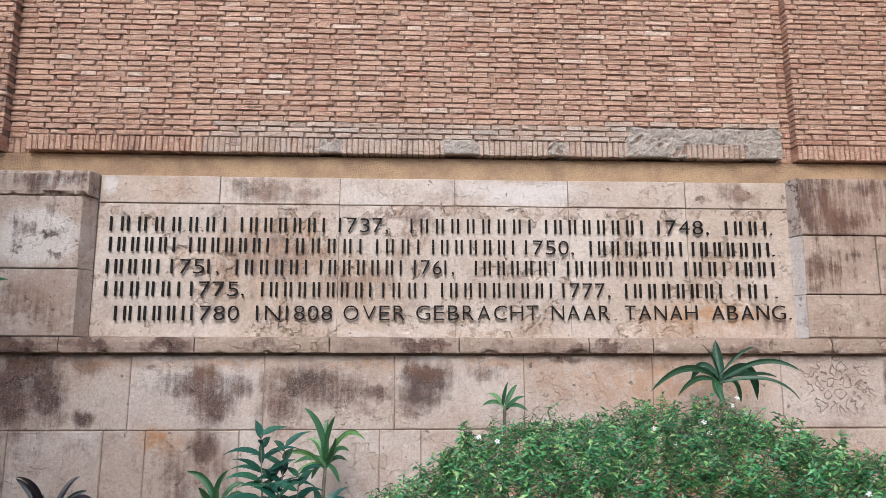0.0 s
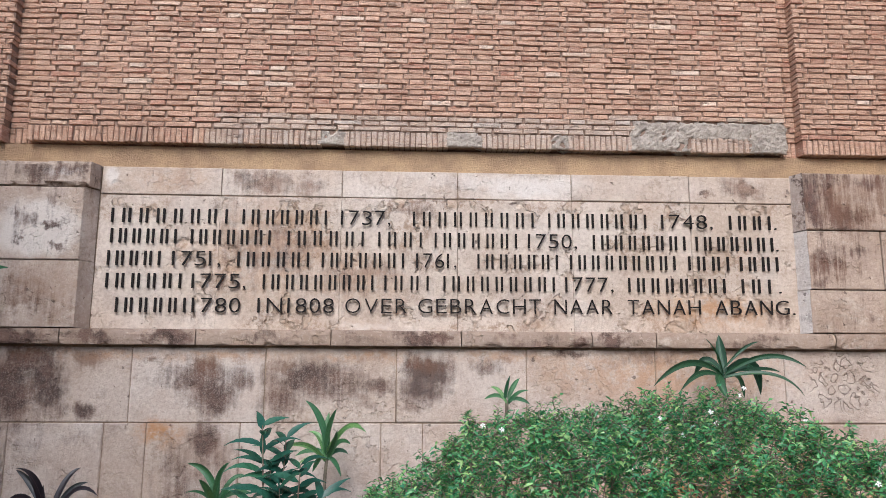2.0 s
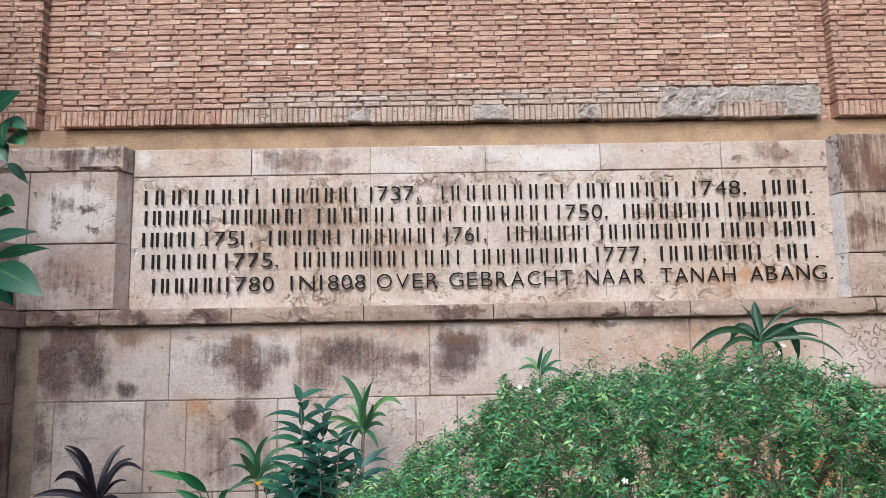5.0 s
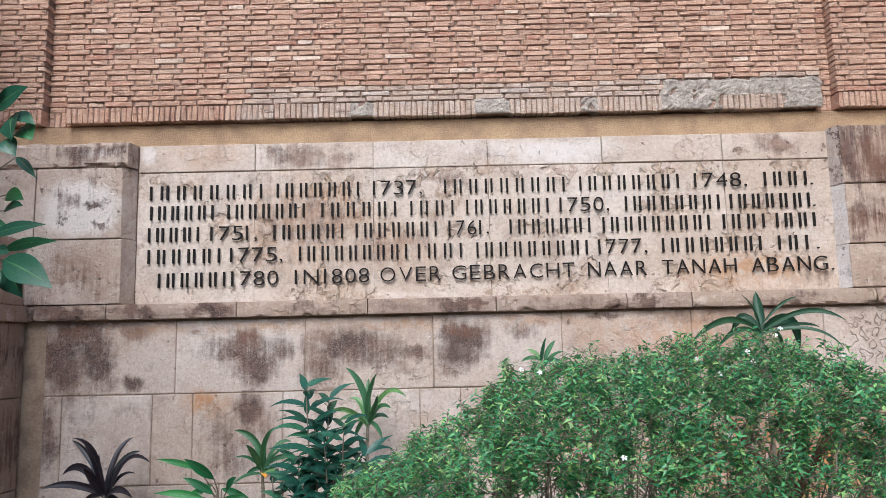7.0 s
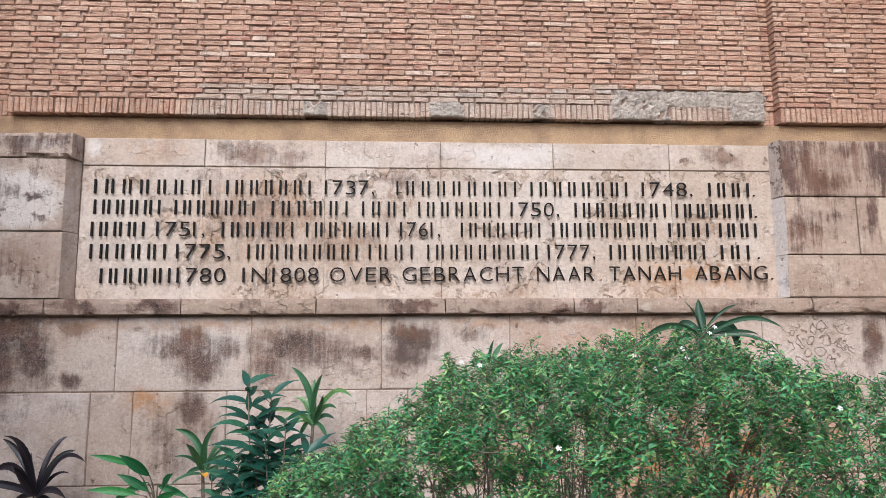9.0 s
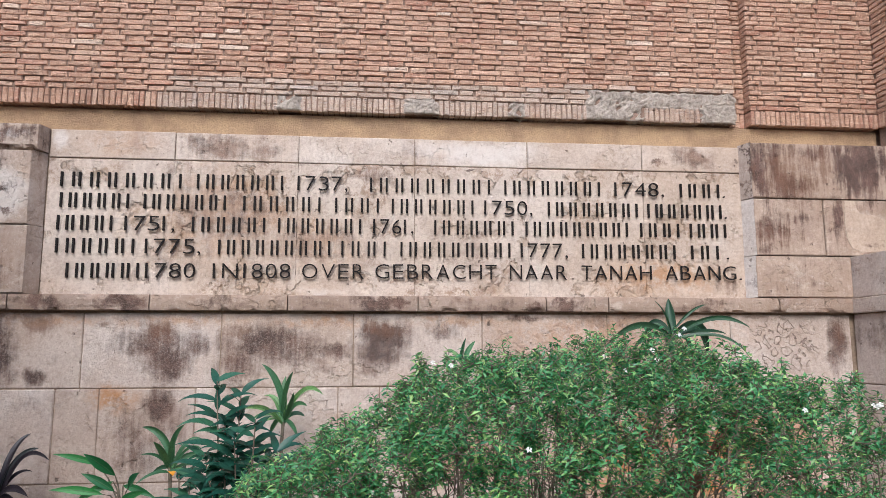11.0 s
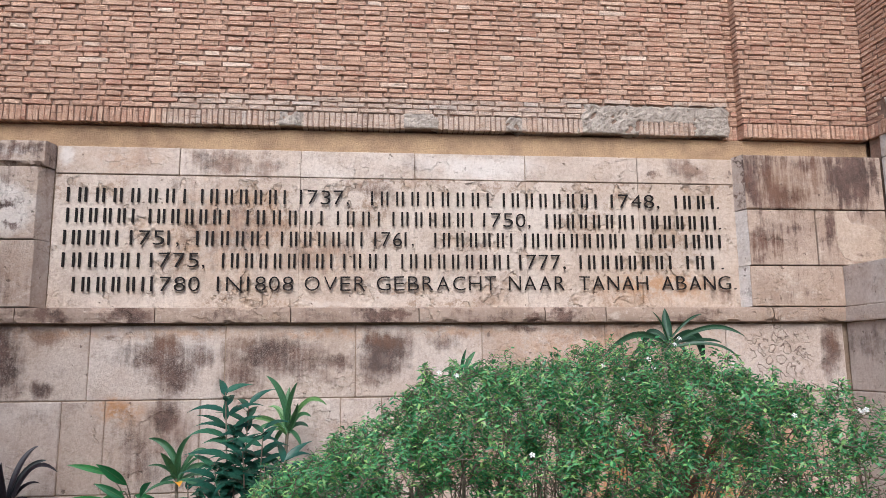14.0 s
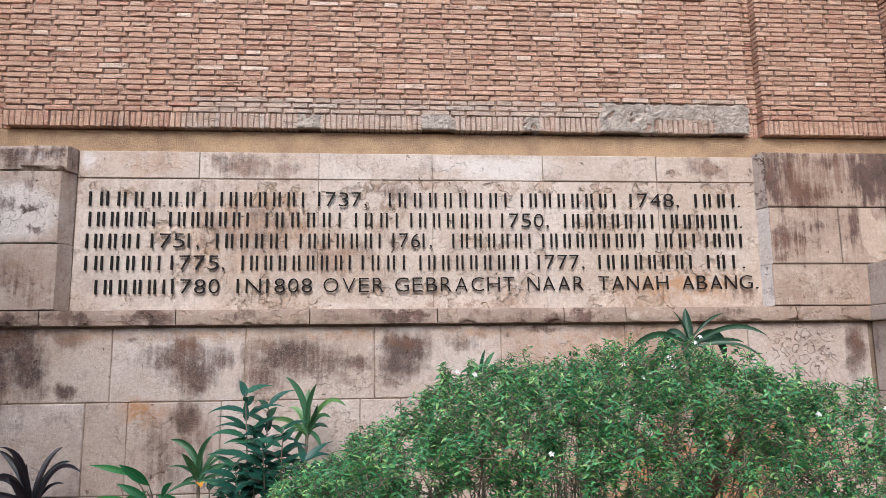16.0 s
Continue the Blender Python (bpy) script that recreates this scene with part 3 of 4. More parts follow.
def bars(count, x0, x1, z0, z1):
    """A run of plain upright bars, two to a character's room."""
    pitch = (x1 - x0) / (count - 0.22)
    for i in range(count):
        for side in (0, 1):
            x = x0 + pitch * i + side * (pitch * 0.78 - 0.0165)
            if "bar" not in bar_mesh:
                tmp = box(0, 0.0150, 5.580, 5.597, 0, CAP, 0.002)
                bar_mesh["bar"] = bpy.data.meshes.new("bar")
                tmp.to_mesh(bar_mesh["bar"])
                tmp.free()
                bar_mesh["bar"].materials.append(iron)
            ob = new("bar", bar_mesh["bar"])
            ob.parent = SIGN
            ob.location = (x, random.uniform(-0.002, 0.002), z0 + (z1 - z0) * (x + 2.4) / 5.0)


def line(z0, z1, *runs):
    for what, x0, x1 in runs:
        if isinstance(what, int):
            bars(what, x0, x1, z0, z1)
        else:
            za, zb = (z0 + (z1 - z0) * (x + 2.4) / 5.0 for x in (x0, x1))
            word(what, x0, x1, za, zb)


line(2.728, 2.737, (7, -2.371, -1.531), (6, -1.421, -0.803), ("1737,", -0.699, -0.327), (8, -0.165, 0.742), (7, 0.853, 1.600),
     ("1748,", 1.713, 2.112), (3, 2.240, 2.560), (".", 2.585, 2.606))
line(2.576, 2.571, (5, -2.366, -1.892), (6, -1.788, -1.210), (5, -1.086, -0.527), (3, -0.420, -0.097), (6, -0.002, 0.615),
     ("1750,", 0.694, 1.068), (7, 1.187, 1.895), (6, 1.974, 2.570), (".", 2.590, 2.612))
line(2.411, 2.421, (4, -2.376, -1.997), ("1751,", -1.910, -1.560), (5, -1.443, -0.923), (6, -0.831, -0.226), ("1761,", -0.139, 0.163),
     (6, 0.317, 0.920), (8, 1.011, 1.811), (3, 1.909, 2.221), (3, 2.306, 2.600))
line(2.247, 2.251, (5, -2.374, -1.837), ("1775,", -1.760, -1.369), (8, -1.252, -0.449), (3, -0.369, -0.043), (8, 0.065, 0.893),
     ("1777,", 0.970, 1.334), (7, 1.445, 2.182), (2, 2.309, 2.530), (".", 2.590, 2.612))
line(2.069, 2.091, (5, -2.292, -1.795), ("1780", -1.749, -1.404), ("IN", -1.280, -1.106), ("1808", -1.067, -0.732), ("OVER", -0.648, -0.203),
     ("GEBRACHT", -0.118, 0.785), ("NAAR", 0.885, 1.317), ("TANAH", 1.433, 1.982), ("ABANG.", 2.094, 2.711))


# ---- plants ----
def strap(base, azimuth, length, width, rise, droop, fold=0.25, n=9, twist=0.0):
    """Vertices and faces of one long leaf that arches out from base."""
    verts, faces = [], []
    p, el = Vector(base), radians(rise)
    out = Vector((math.cos(azimuth), math.sin(azimuth), 0))
    side0 = Vector((-math.sin(azimuth), math.cos(azimuth), 0))
    for i in range(n + 1):
        u = i / n
        d = out * math.cos(el) + Vector((0, 0, math.sin(el)))
        up = side0.cross(d) * -1
        w = width * (math.sin(math.pi * min(1, 0.12 + 0.88 * u ** 0.75)) ** 0.8 if u < 1 else 0.0) * 0.5 + 0.0015
        s = (side0 * math.cos(twist * u) + up * math.sin(twist * u))
        verts += [p - s * w + up * w * fold, p.copy(), p + s * w + up * w * fold]
        p = p + d * (length / n)
        el -= radians(droop) / n * (0.4 + 1.2 * u)
    for i in range(n):
        a = 3 * i
        faces += [(a, a + 1, a + 4, a + 3), (a + 1, a + 2, a + 5, a + 4)]
    return verts, faces


def tube(points, r0, r1, sides=6):
    """A tapered stem through points."""
    verts, faces = [], []
    for i, p in enumerate(points):
        q = points[min(i + 1, len(points) - 1)] - points[max(i - 1, 0)]
        a = q.orthogonal().normalized()
        b = q.cross(a).normalized()
        r = r0 + (r1 - r0) * i / (len(points) - 1)
        for k in range(sides):
            t = 2 * math.pi * k / sides
            verts.append(p + a * (r * math.cos(t)) + b * (r * math.sin(t)))
    for i in range(len(points) - 1):
        for k in range(sides):
            a, b = i * sides + k, i * sides + (k + 1) % sides
            faces.append((a, b, b + sides, a + sides))
    return verts, faces


def arc_leaf(base, tip, control, width, n=10, fold=0.3, face=(0, -1, 0.35), turn=0.0, strap_like=True):
    """A long leaf along a bent midrib from base over control to tip, its two halves folded up."""
    b, c, t = Vector(base), Vector(control), Vector(tip)
    verts, faces = [], []
    for i in range(n + 1):
        u = i / n
        p = b.lerp(c, u).lerp(c.lerp(t, u), u)
        d = ((c - b) * (1 - u) + (t - c) * u).normalized()
        side = d.cross(Matrix.Rotation(turn * u, 3, d) @ Vector(face)).normalized()
        nrm = side.cross(d)
        if strap_like:
            w = 0.5 * width * (0.35 + 0.65 * math.sin(math.pi * min(1, u * 1.1) ** 0.9) if u < 0.5 else math.sin(math.pi * (0.5 + (u - 0.5) * 0.99)) ** 0.75)
        else:
            w = 0.5 * width * math.sin(math.pi * min(0.995, u ** 0.8)) ** 1.05
        w = max(w, 0.0008)
        verts += [p - side * w + nrm * w * fold, p - side * w * 0.5 + nrm * w * fold * 0.35, p, p + side * w * 0.5 + nrm * w * fold * 0.35, p + side * w + nrm * w * fold]
    for i in range(n):
        a = 5 * i
        faces += [(a + k, a + k + 1, a + k + 6, a + k + 5) for k in range(4)]
    return verts, faces


def ribbed(verts, faces, material, plant, rib):
    """A leaf with its paler midrib as a piece of its own on the upper face."""
    leaf = raw("leaf", verts, faces, material, plant, smooth=True)
    rows = [verts[i:i + 5] for i in range(0, len(verts), 5)]
    rv, rf = [], []
    for i, r in enumerate(rows[:-1]):
        out = ((r[0] + r[4]) / 2 - r[2])
        lift = out.normalized() * 0.0012 if out.length > 1e-6 else Vector((0, -0.001, 0))
        half = (r[3] - r[2]) * (0.20 * (1 - 0.6 * i / len(rows)))
        rv += [r[2] - half + lift, r[2] + lift * 1.8, r[2] + half + lift]
    for i in range(len(rows) - 2):
        a = 3 * i
        rf += [(a, a + 1, a + 4, a + 3), (a + 1, a + 2, a + 5, a + 4)]
    raw("midrib", rv, rf, rib, leaf, smooth=True)
    return leaf


def strap_plant(name, foot, crown, leaves, material, label, seed, reach=0.2):
    """A cane with a head of long leaves, each given by its tip, its bend and its width; they spread in depth as well."""
    rnd = random.Random(seed)
    plant = holder(name, label, "plant", "", "cordylines along the wall" if name == "cordyline" else "")
    foot, crown = Vector(foot), Vector(crown)
    pts = [foot.lerp(crown, u) + Vector((rnd.uniform(-.01, .01), rnd.uniform(-.01, .01), 0)) for u in (0, .3, .6, .85, 1)]
    raw("stem", *tube(pts, 0.016, 0.011), bark, plant, smooth=True)
    for i, (tx, tz, cx, cz, w) in enumerate(leaves):
        dy = (-1) ** i * rnd.uniform(0.3, 1.0) * reach - 0.3 * reach
        base = crown + Vector((0.012 * math.cos(i * 2.4), 0.012 * math.sin(i * 2.4), -0.012 * (i % 4)))
        ribbed(*arc_leaf(base, crown + Vector((tx, dy, tz)), crown + Vector((cx, dy * 0.5, cz)), w * 0.95, 11, 0.5,
                         (rnd.uniform(-.35, .35), -1, rnd.uniform(0.2, 0.9)), rnd.uniform(-.6, .6)), material, plant, purple_rib if material is purple_leaf else green_rib)
    return plant


strap_plant("dracaena", (2.0, 5.2, 0), (1.955, 5.2, 1.665), [
    (0.04, 0.26, 0.02, 0.12, 0.068), (-0.55, -0.09, -0.28, 0.17, 0.046), (-0.19, -0.03, -0.12, 0.18, 0.062), (-0.21, 0.22, -0.07, 0.15, 0.016),
    (0.27, 0.21, 0.15, 0.20, 0.022), (0.44, 0.04, 0.27, 0.20, 0.036), (0.29, -0.15, 0.27, 0.20, 0.078), (0.44, -0.15, 0.35, 0.06, 0.044),
    (0.43, 0.0, 0.33, 0.05, 0.030), (-0.04, -0.18, -0.10, -0.03, 0.066), (0.16, -0.17, 0.14, 0.02, 0.048), (-0.36, -0.12, -0.2, 0.06, 0.04)],
    drac_leaf, "tall dracaena with arching dark green strap leaves", 5)
strap_plant("cordyline", (-0.72, 5.22, 0), (-0.713, 5.22, 1.118), [
    (-0.15, 0.35, -0.02, 0.27, 0.046), (0.08, 0.31, 0.02, 0.19, 0.046), (0.0, 0.27, -0.01, 0.13, 0.057), (0.27, 0.16, 0.12, 0.29, 0.037),
    (0.22, 0.19, 0.12, 0.24, 0.032), (0.17, 0.09, 0.09, 0.14, 0.037), (-0.14, 0.14, -0.04, 0.16, 0.044), (-0.23, 0.08, -0.10, 0.12, 0.036),
    (-0.21, -0.01, -0.09, 0.06, 0.037), (-0.16, -0.04, -0.08, 0.02, 0.034), (0.14, 0.01, 0.07, 0.06, 0.037), (0.09, 0.18, 0.07, 0.07, 0.040),
    (-0.1, -0.12, -0.06, -0.02, 0.034), (0.12, -0.1, 0.07, -0.01, 0.034)],
    cord_leaf, "green cordyline with upright light leaves before the wall", 11)
strap_plant("cordyline", (-1.33, 4.98, 0), (-1.351, 4.98, 0.853), [
    (-0.19, 0.24, -0.03, 0.24, 0.049), (0.11, 0.27, 0.01, 0.20, 0.039), (0.17, 0.16, 0.08, 0.20, 0.034), (0.21, 0.13, 0.10, 0.16, 0.032),
    (0.20, 0.05, 0.10, 0.10, 0.036), (-0.15, 0.09, -0.06, 0.11, 0.022), (0.0, 0.17, -0.01, 0.08, 0.052), (0.16, -0.04, 0.09, 0.02, 0.034),
    (-0.12, -0.05, -0.06, 0.02, 0.028), (-0.07, 0.17, -0.03, 0.11, 0.043), (0.22, -0.02, 0.12, 0.06, 0.03), (-0.17, -0.08, -0.08, 0.0, 0.03)],
    cord_leaf, "small green cordyline with yellowing lower leaves", 23, 0.15)
strap_plant("cordyline", (-2.43, 5.18, 0), (-2.434, 5.18, 0.681), [
    (-0.28, 0.34, -0.12, 0.28, 0.046), (-0.12, 0.39, -0.02, 0.36, 0.054), (0.12, 0.35, 0.03, 0.30, 0.054), (0.36, 0.22, 0.16, 0.36, 0.037),
    (-0.33, 0.12, -0.17, 0.27, 0.054), (-0.34, 0.07, -0.16, 0.13, 0.050), (0.14, 0.11, 0.07, 0.15, 0.046), (0.25, 0.01, 0.12, 0.10, 0.046),
    (-0.25, 0.01, -0.14, 0.07, 0.046), (-0.06, 0.20, -0.04, 0.12, 0.054), (0.18, 0.26, 0.06, 0.26, 0.042), (0.01, 0.28, 0.0, 0.16, 0.050),
    (-0.2, -0.1, -0.12, 0.0, 0.046), (0.18, -0.1, 0.1, 0.0, 0.046)],
    purple_leaf, "dark purple-leaved cordyline beside the stone wall", 37)
strap_plant("cordyline", (0.47, 5.2, 0), (0.47, 5.2, 1.48), [
    (0.10, 0.14, 0.04, 0.08, 0.036), (0.02, 0.16, 0.0, 0.08, 0.03), (-0.10, 0.08, -0.04, 0.08, 0.03), (0.14, 0.06, 0.07, 0.06, 0.034), (-0.14, 0.0, -0.06, 0.05, 0.03),
    (0.15, -0.03, 0.08, 0.03, 0.03)], cord_leaf, "cordyline tip rising behind the flowering bush", 41, 0.1)


SMALL = bpy.data.objects["cordyline.001"]
raw("leaf", *strap((-1.345, 4.95, 0.83), -1.2, 0.12, 0.05, 15, 60), yellow_petal, SMALL, "withered orange-yellow leaf", True)


def blade(base, direction, up, length, width, n=6, sag=0.25, fold=0.18):
    """A broad pointed leaf with a folded midrib."""
    d, p = Vector(direction).normalized(), Vector(base)
    verts, faces = [], []
    for i in range(n + 1):
        u = i / n
        side = d.cross(Vector(up)).normalized()
        nrm = side.cross(d).normalized()
        w = width * 0.5 * math.sin(math.pi * u ** 0.6) ** 1.25 if 0 < u < 1 else 0.001
        verts += [p - side * w + nrm * w * fold, p.copy(), p + side * w + nrm * w * fold]
        p = p + d * (length / n)
        d = (d + Vector((0, 0, -sag / n * (0.5 + u)))).normalized()
    for i in range(n):
        a = 3 * i
        faces += [(a, a + 1, a + 4, a + 3), (a + 1, a + 2, a + 5, a + 4)]
    return verts, faces


def leafy(name, label, foot, nodes, size, width, material, seed, per=5, sag=0.5, lean=(0, 0, 0.1), category="plant", stem_r=0.007, face=(0, 0, 1)):
    """A plant of a few canes, each given by its top, with broad leaves set along it."""
    rnd = random.Random(seed)
    plant = holder(name, label, category)
    for top in nodes:
        a, b = Vector(foot) + Vector((rnd.uniform(-.08, .08), rnd.uniform(-.08, .08), 0)), Vector(top)
        mid = a.lerp(b, 0.6) + Vector((rnd.uniform(-.05, .05), rnd.uniform(-.05, .05), 0.05))
        pts = [a.lerp(mid, u).lerp(mid.lerp(b, u), u) for u in (0, .25, .5, .7, .85, 1)]
        raw("stem", *tube(pts, stem_r, stem_r * 0.4), bark, plant, smooth=True)
        for i in range(per):
            u = 1 - 0.5 * i / per
            p = a.lerp(mid, u).lerp(mid.lerp(b, u), u)
            az = i * 2.4 + rnd.uniform(-.9, .9)
            d = Vector((math.cos(az), math.sin(az), rnd.uniform(-.1, .4) + 0.5 * (u - 0.6) * 2)) + Vector(lean)
            raw("leaf", *blade(p, d, face, size * rnd.uniform(.75, 1.15), width * rnd.uniform(.85, 1.15), 6, sag * rnd.uniform(.5, 1.6)), material, plant, smooth=True)
    return plant


leafy("shrub", "dark blue-green shrub with pointed leaves beside the bush", (-0.72, 3.75, 0),
      [(-0.84, 3.7, 1.42), (-0.74, 3.75, 1.36), (-0.66, 3.68, 1.25), (-0.80, 3.72, 1.26), (-0.88, 3.7, 1.10), (-0.6, 3.8, 1.08), (-0.72, 3.7, 1.05),
       (-0.55, 3.6, 1.12), (-0.85, 3.65, 1.0), (-0.62, 3.65, 1.0), (-0.74, 3.62, 1.16), (-0.68, 3.6, 0.94)],
      0.17, 0.034, blue_leaf, 3, 24, 1.0, (-0.05, -0.1, 0.15), face=(0.2, -0.8, 0.9))
def leaf_plant(name, label, category, foot, leaves, material, seed, spread, stem_r, joint, scale=1.1, fold=0.3):
    """Broad leaves, each from its stalk to its tip in the plane of the wall, on twigs that start at joint above foot."""
    rnd = random.Random(seed)
    plant = holder(name, label, category)
    foot, joint = Vector(foot), Vector(joint)
    raw("stem", *tube([foot, foot.lerp(joint, .5) + Vector((.03, 0, 0)), joint], stem_r, stem_r * 0.7, 8), bark, plant, smooth=True)
    for bx, bz, tx, tz, w in leaves:
        y = joint.y + rnd.uniform(-spread, spread)
        base, tip = Vector((bx, y, bz)), Vector((tx, y - rnd.uniform(0.2, 1.0) * spread, tz))
        raw("twig", *tube([joint, joint.lerp(base, .6) + Vector((0, 0, 0.02)), base], stem_r * 0.5, 0.0025, 5), bark, plant, smooth=True)
        mid = base.lerp(tip, 0.5) + Vector((0, -0.02, 0.06 * (tip - base).length + 0.008))
        ribbed(*arc_leaf(base, tip, mid, w * scale, 10, fold, (rnd.uniform(-.4, .4), -1, rnd.uniform(0.0, 0.6)), rnd.uniform(-.25, .25), False), material, plant, green_rib)
    return plant


leaf_plant("shrub", "low plant with broad bright green leaves", "plant", (-1.2, 3.6, 0), [
    (-1.221, 1.031, -1.328, 1.133, 0.063), (-1.166, 0.978, -1.100, 1.053, 0.052), (-1.303, 1.070, -1.474, 1.124, 0.038),
    (-1.267, 0.955, -1.480, 0.979, 0.047), (-1.228, 0.962, -1.361, 1.042, 0.050), (-1.206, 0.979, -1.054, 0.930, 0.045),
    (-1.243, 1.0, -1.384, 0.915, 0.045), (-1.19, 0.93, -1.06, 0.98, 0.04), (-1.27, 0.9, -1.42, 0.86, 0.05)], bright_leaf, 8, 0.08, 0.008, (-1.2, 3.62, 0.88), 0.72)
leafy("shrub", "low blue-green plant with narrow leaves", (-0.98, 3.9, 0), [(-0.98, 3.9, 1.0), (-0.9, 3.85, 1.0), (-1.05, 3.95, 0.97), (-0.85, 3.8, 0.92)],
      0.16, 0.04, blue_leaf, 9, 12, 0.8, face=(0, -0.5, 1))
leaf_plant("broadleaf_tree", "young tree with large glossy green leaves reaching in", "tree", (-2.85, 3.5, 0), [
    (-2.235, 2.720, -2.185, 2.922, 0.079), (-2.228, 2.706, -2.035, 2.791, 0.072), (-2.168, 2.691, -2.109, 2.550, 0.092),
    (-2.155, 2.695, -2.030, 2.633, 0.059), (-2.132, 2.649, -2.042, 2.562, 0.081), (-2.187, 2.576, -2.114, 2.490, 0.066),
    (-2.207, 2.529, -2.072, 2.409, 0.036), (-2.241, 2.496, -2.166, 2.454, 0.066), (-2.230, 2.342, -2.110, 2.304, 0.059),
    (-2.225, 2.263, -2.103, 2.273, 0.052), (-2.220, 2.184, -2.119, 2.146, 0.042), (-2.194, 2.118, -1.916, 2.157, 0.050),
    (-2.180, 2.066, -1.906, 2.096, 0.042), (-2.149, 2.016, -1.873, 1.877, 0.105), (-2.192, 2.010, -2.067, 1.849, 0.110),
    (-2.218, 2.060, -2.115, 2.042, 0.058), (-2.224, 1.957, -2.144, 1.891, 0.079), (-2.280, 2.796, -2.215, 2.809, 0.079),
    (-2.267, 2.403, -2.173, 2.361, 0.066)], tree_leaf, 14, 0.1, 0.022, (-2.5, 3.52, 2.2), 1.3, 0.12)


def bush(name, label, seed, outline, ys, canes, tips, flowers, trunk=()):
    """A flowering hedge bush: bare canes, fine twigs, whorls of small pointed leaves and white flowers."""
    rnd = random.Random(seed)
    plant = holder(name, label, "bush", "", "flowering bushes")
    ox, oz = zip(*outline)

    def roof(x, y):
        mid = (ys[0] + ys[1]) / 2
        q = (y - mid) / (ys[1] - mid)
        z = float(np.interp(x, ox, oz)) - (0.16 if q < 0 else 0.22) * q * q
        return z + 0.06 * noise.noise(Vector((x * 4.5, y * 4.5, seed))) + 0.045 * noise.noise(Vector((x * 12, y * 12, seed)))

    nodes, sv, sf = [], [], []

    def add(vf):
        k = len(sv)
        sv.extend(vf[0])
        sf.extend(tuple(i + k for i in f) for f in vf[1])

    for i in range(canes):
        x = rnd.uniform(ox[0] + .1, ox[-1] - .1)
        y = rnd.uniform(ys[0] + .1, ys[1] - .1)
        foot = Vector((0.35 * x + 0.65 * ((ox[0] + ox[-1]) / 2 + rnd.uniform(-.25, .25)), 0.5 * y + 0.25 * (ys[0] + ys[1]), 0))
        top = Vector((x, y, roof(x, y) - rnd.uniform(0.10, 0.3)))
        bend = foot.lerp(top, 0.5) + Vector((rnd.uniform(-.12, .12), rnd.uniform(-.12, .12), 0))
        pts = []
        for k in range(9):
            u = k / 8
            p = foot.lerp(bend, u).lerp(bend.lerp(top, u), u) + Vector((rnd.uniform(-.028, .028), rnd.uniform(-.028, .028), 0))
            pts.append(p)
            if u > 0.5:
                nodes.append(p)
        add(tube(pts, rnd.uniform(.004, .008), 0.0018, 5))
    raw("stem", sv, sf, bark, plant, "bare grey-brown canes", True)
    sv, sf = [], []
    lv, lf = [], []
    spots, naked = [], set()
    cx, cy = (ox[0] + ox[-1]) / 2, (ys[0] + ys[1]) / 2
    ax, ay = (ox[-1] - ox[0]) / 2, (ys[1] - ys[0]) / 2
    bare = 0
    while len(spots) < tips:
        x, y = rnd.uniform(ox[0], ox[-1]), rnd.uniform(*ys)
        if abs((x - cx) / ax) ** 3 + abs((y - cy) / ay) ** 3 > 1 + 0.3 * noise.noise(Vector((x * 6, y * 6, 3))):
            continue
        down = min(rnd.expovariate(3.2), 0.75)
        skirt = rnd.random() < 0.28
        if skirt:
            y, down = rnd.uniform(ys[0] - 0.05, ys[0] + 0.25), rnd.uniform(0.05, 0.55)
        p = Vector((x, y, roof(x, y) - down))
        gap = noise.noise(Vector((x * 9, y * 9, p.z * 14 + seed))) + 0.5 * noise.noise(Vector((x * 21, y * 21, p.z * 30)))
        if p.z > 0.85 and (down < 0.03 or gap > (0.19 if skirt else 0.12 + 0.30 * min(1, down * 2))):
            spots.append(p + Vector((0, 0, rnd.uniform(0, 0.05) if down < 0.03 and rnd.random() < 0.3 else 0)))
        elif p.z > 0.85 and down > 0.2 and bare < tips * 0.2:
            bare += 1
            spots.append(p + Vector((rnd.uniform(-.05, .05), rnd.uniform(-.05, .05), 0.03)))
            naked.add(tuple(spots[-1]))
    spots.sort(key=lambda v: v.z)
    grid = np.full((len(nodes) + 2 * tips, 3), 99.0)
    grid[:len(nodes)] = [n[:] for n in nodes]
    for p in spots:
        used = len(nodes)
        d2 = ((grid[:used] - np.array(p[:])) ** 2).sum(1) + 0.05 * (grid[:used, 2] > p.z - 0.02)
        near = nodes[int(np.argmin(d2))]
        bow = near.lerp(p, 0.55) + Vector((rnd.uniform(-.02, .02), rnd.uniform(-.02, .02), rnd.uniform(-.02, .005)))
        add(tube([near, bow, p], 0.0021, 0.0010, 3))
        grid[used] = bow[:]
        nodes.append(bow)
        if tuple(p) in naked:
            continue
        axis = ((p - bow).normalized() + Vector((0, 0, 0.7))).normalized()
        a = axis.orthogonal().normalized()
        b = axis.cross(a)
        for k in range(rnd.randint(8, 12)):
            t = k * 2.4 + rnd.uniform(-.4, .4)
            el = rnd.uniform(-.25, .75)
            d = ((a * math.cos(t) + b * math.sin(t)) * math.cos(el) + axis * math.sin(el)).normalized()
            base = p - axis * (0.06 * k / 12)
            length = rnd.uniform(.015, .030)
            w = length * rnd.uniform(.15, .22)
            s = d.cross(axis).normalized()
            nrm = s.cross(d)
            m = base + d * (length * .45) - nrm * (w * .35)
            tip = base + d * length - Vector((0, 0, length * rnd.uniform(.05, .35)))
            q = len(lv)
            lv.extend((base, m - s * w + nrm * (w * .4), m, m + s * w + nrm * (w * .4), tip))
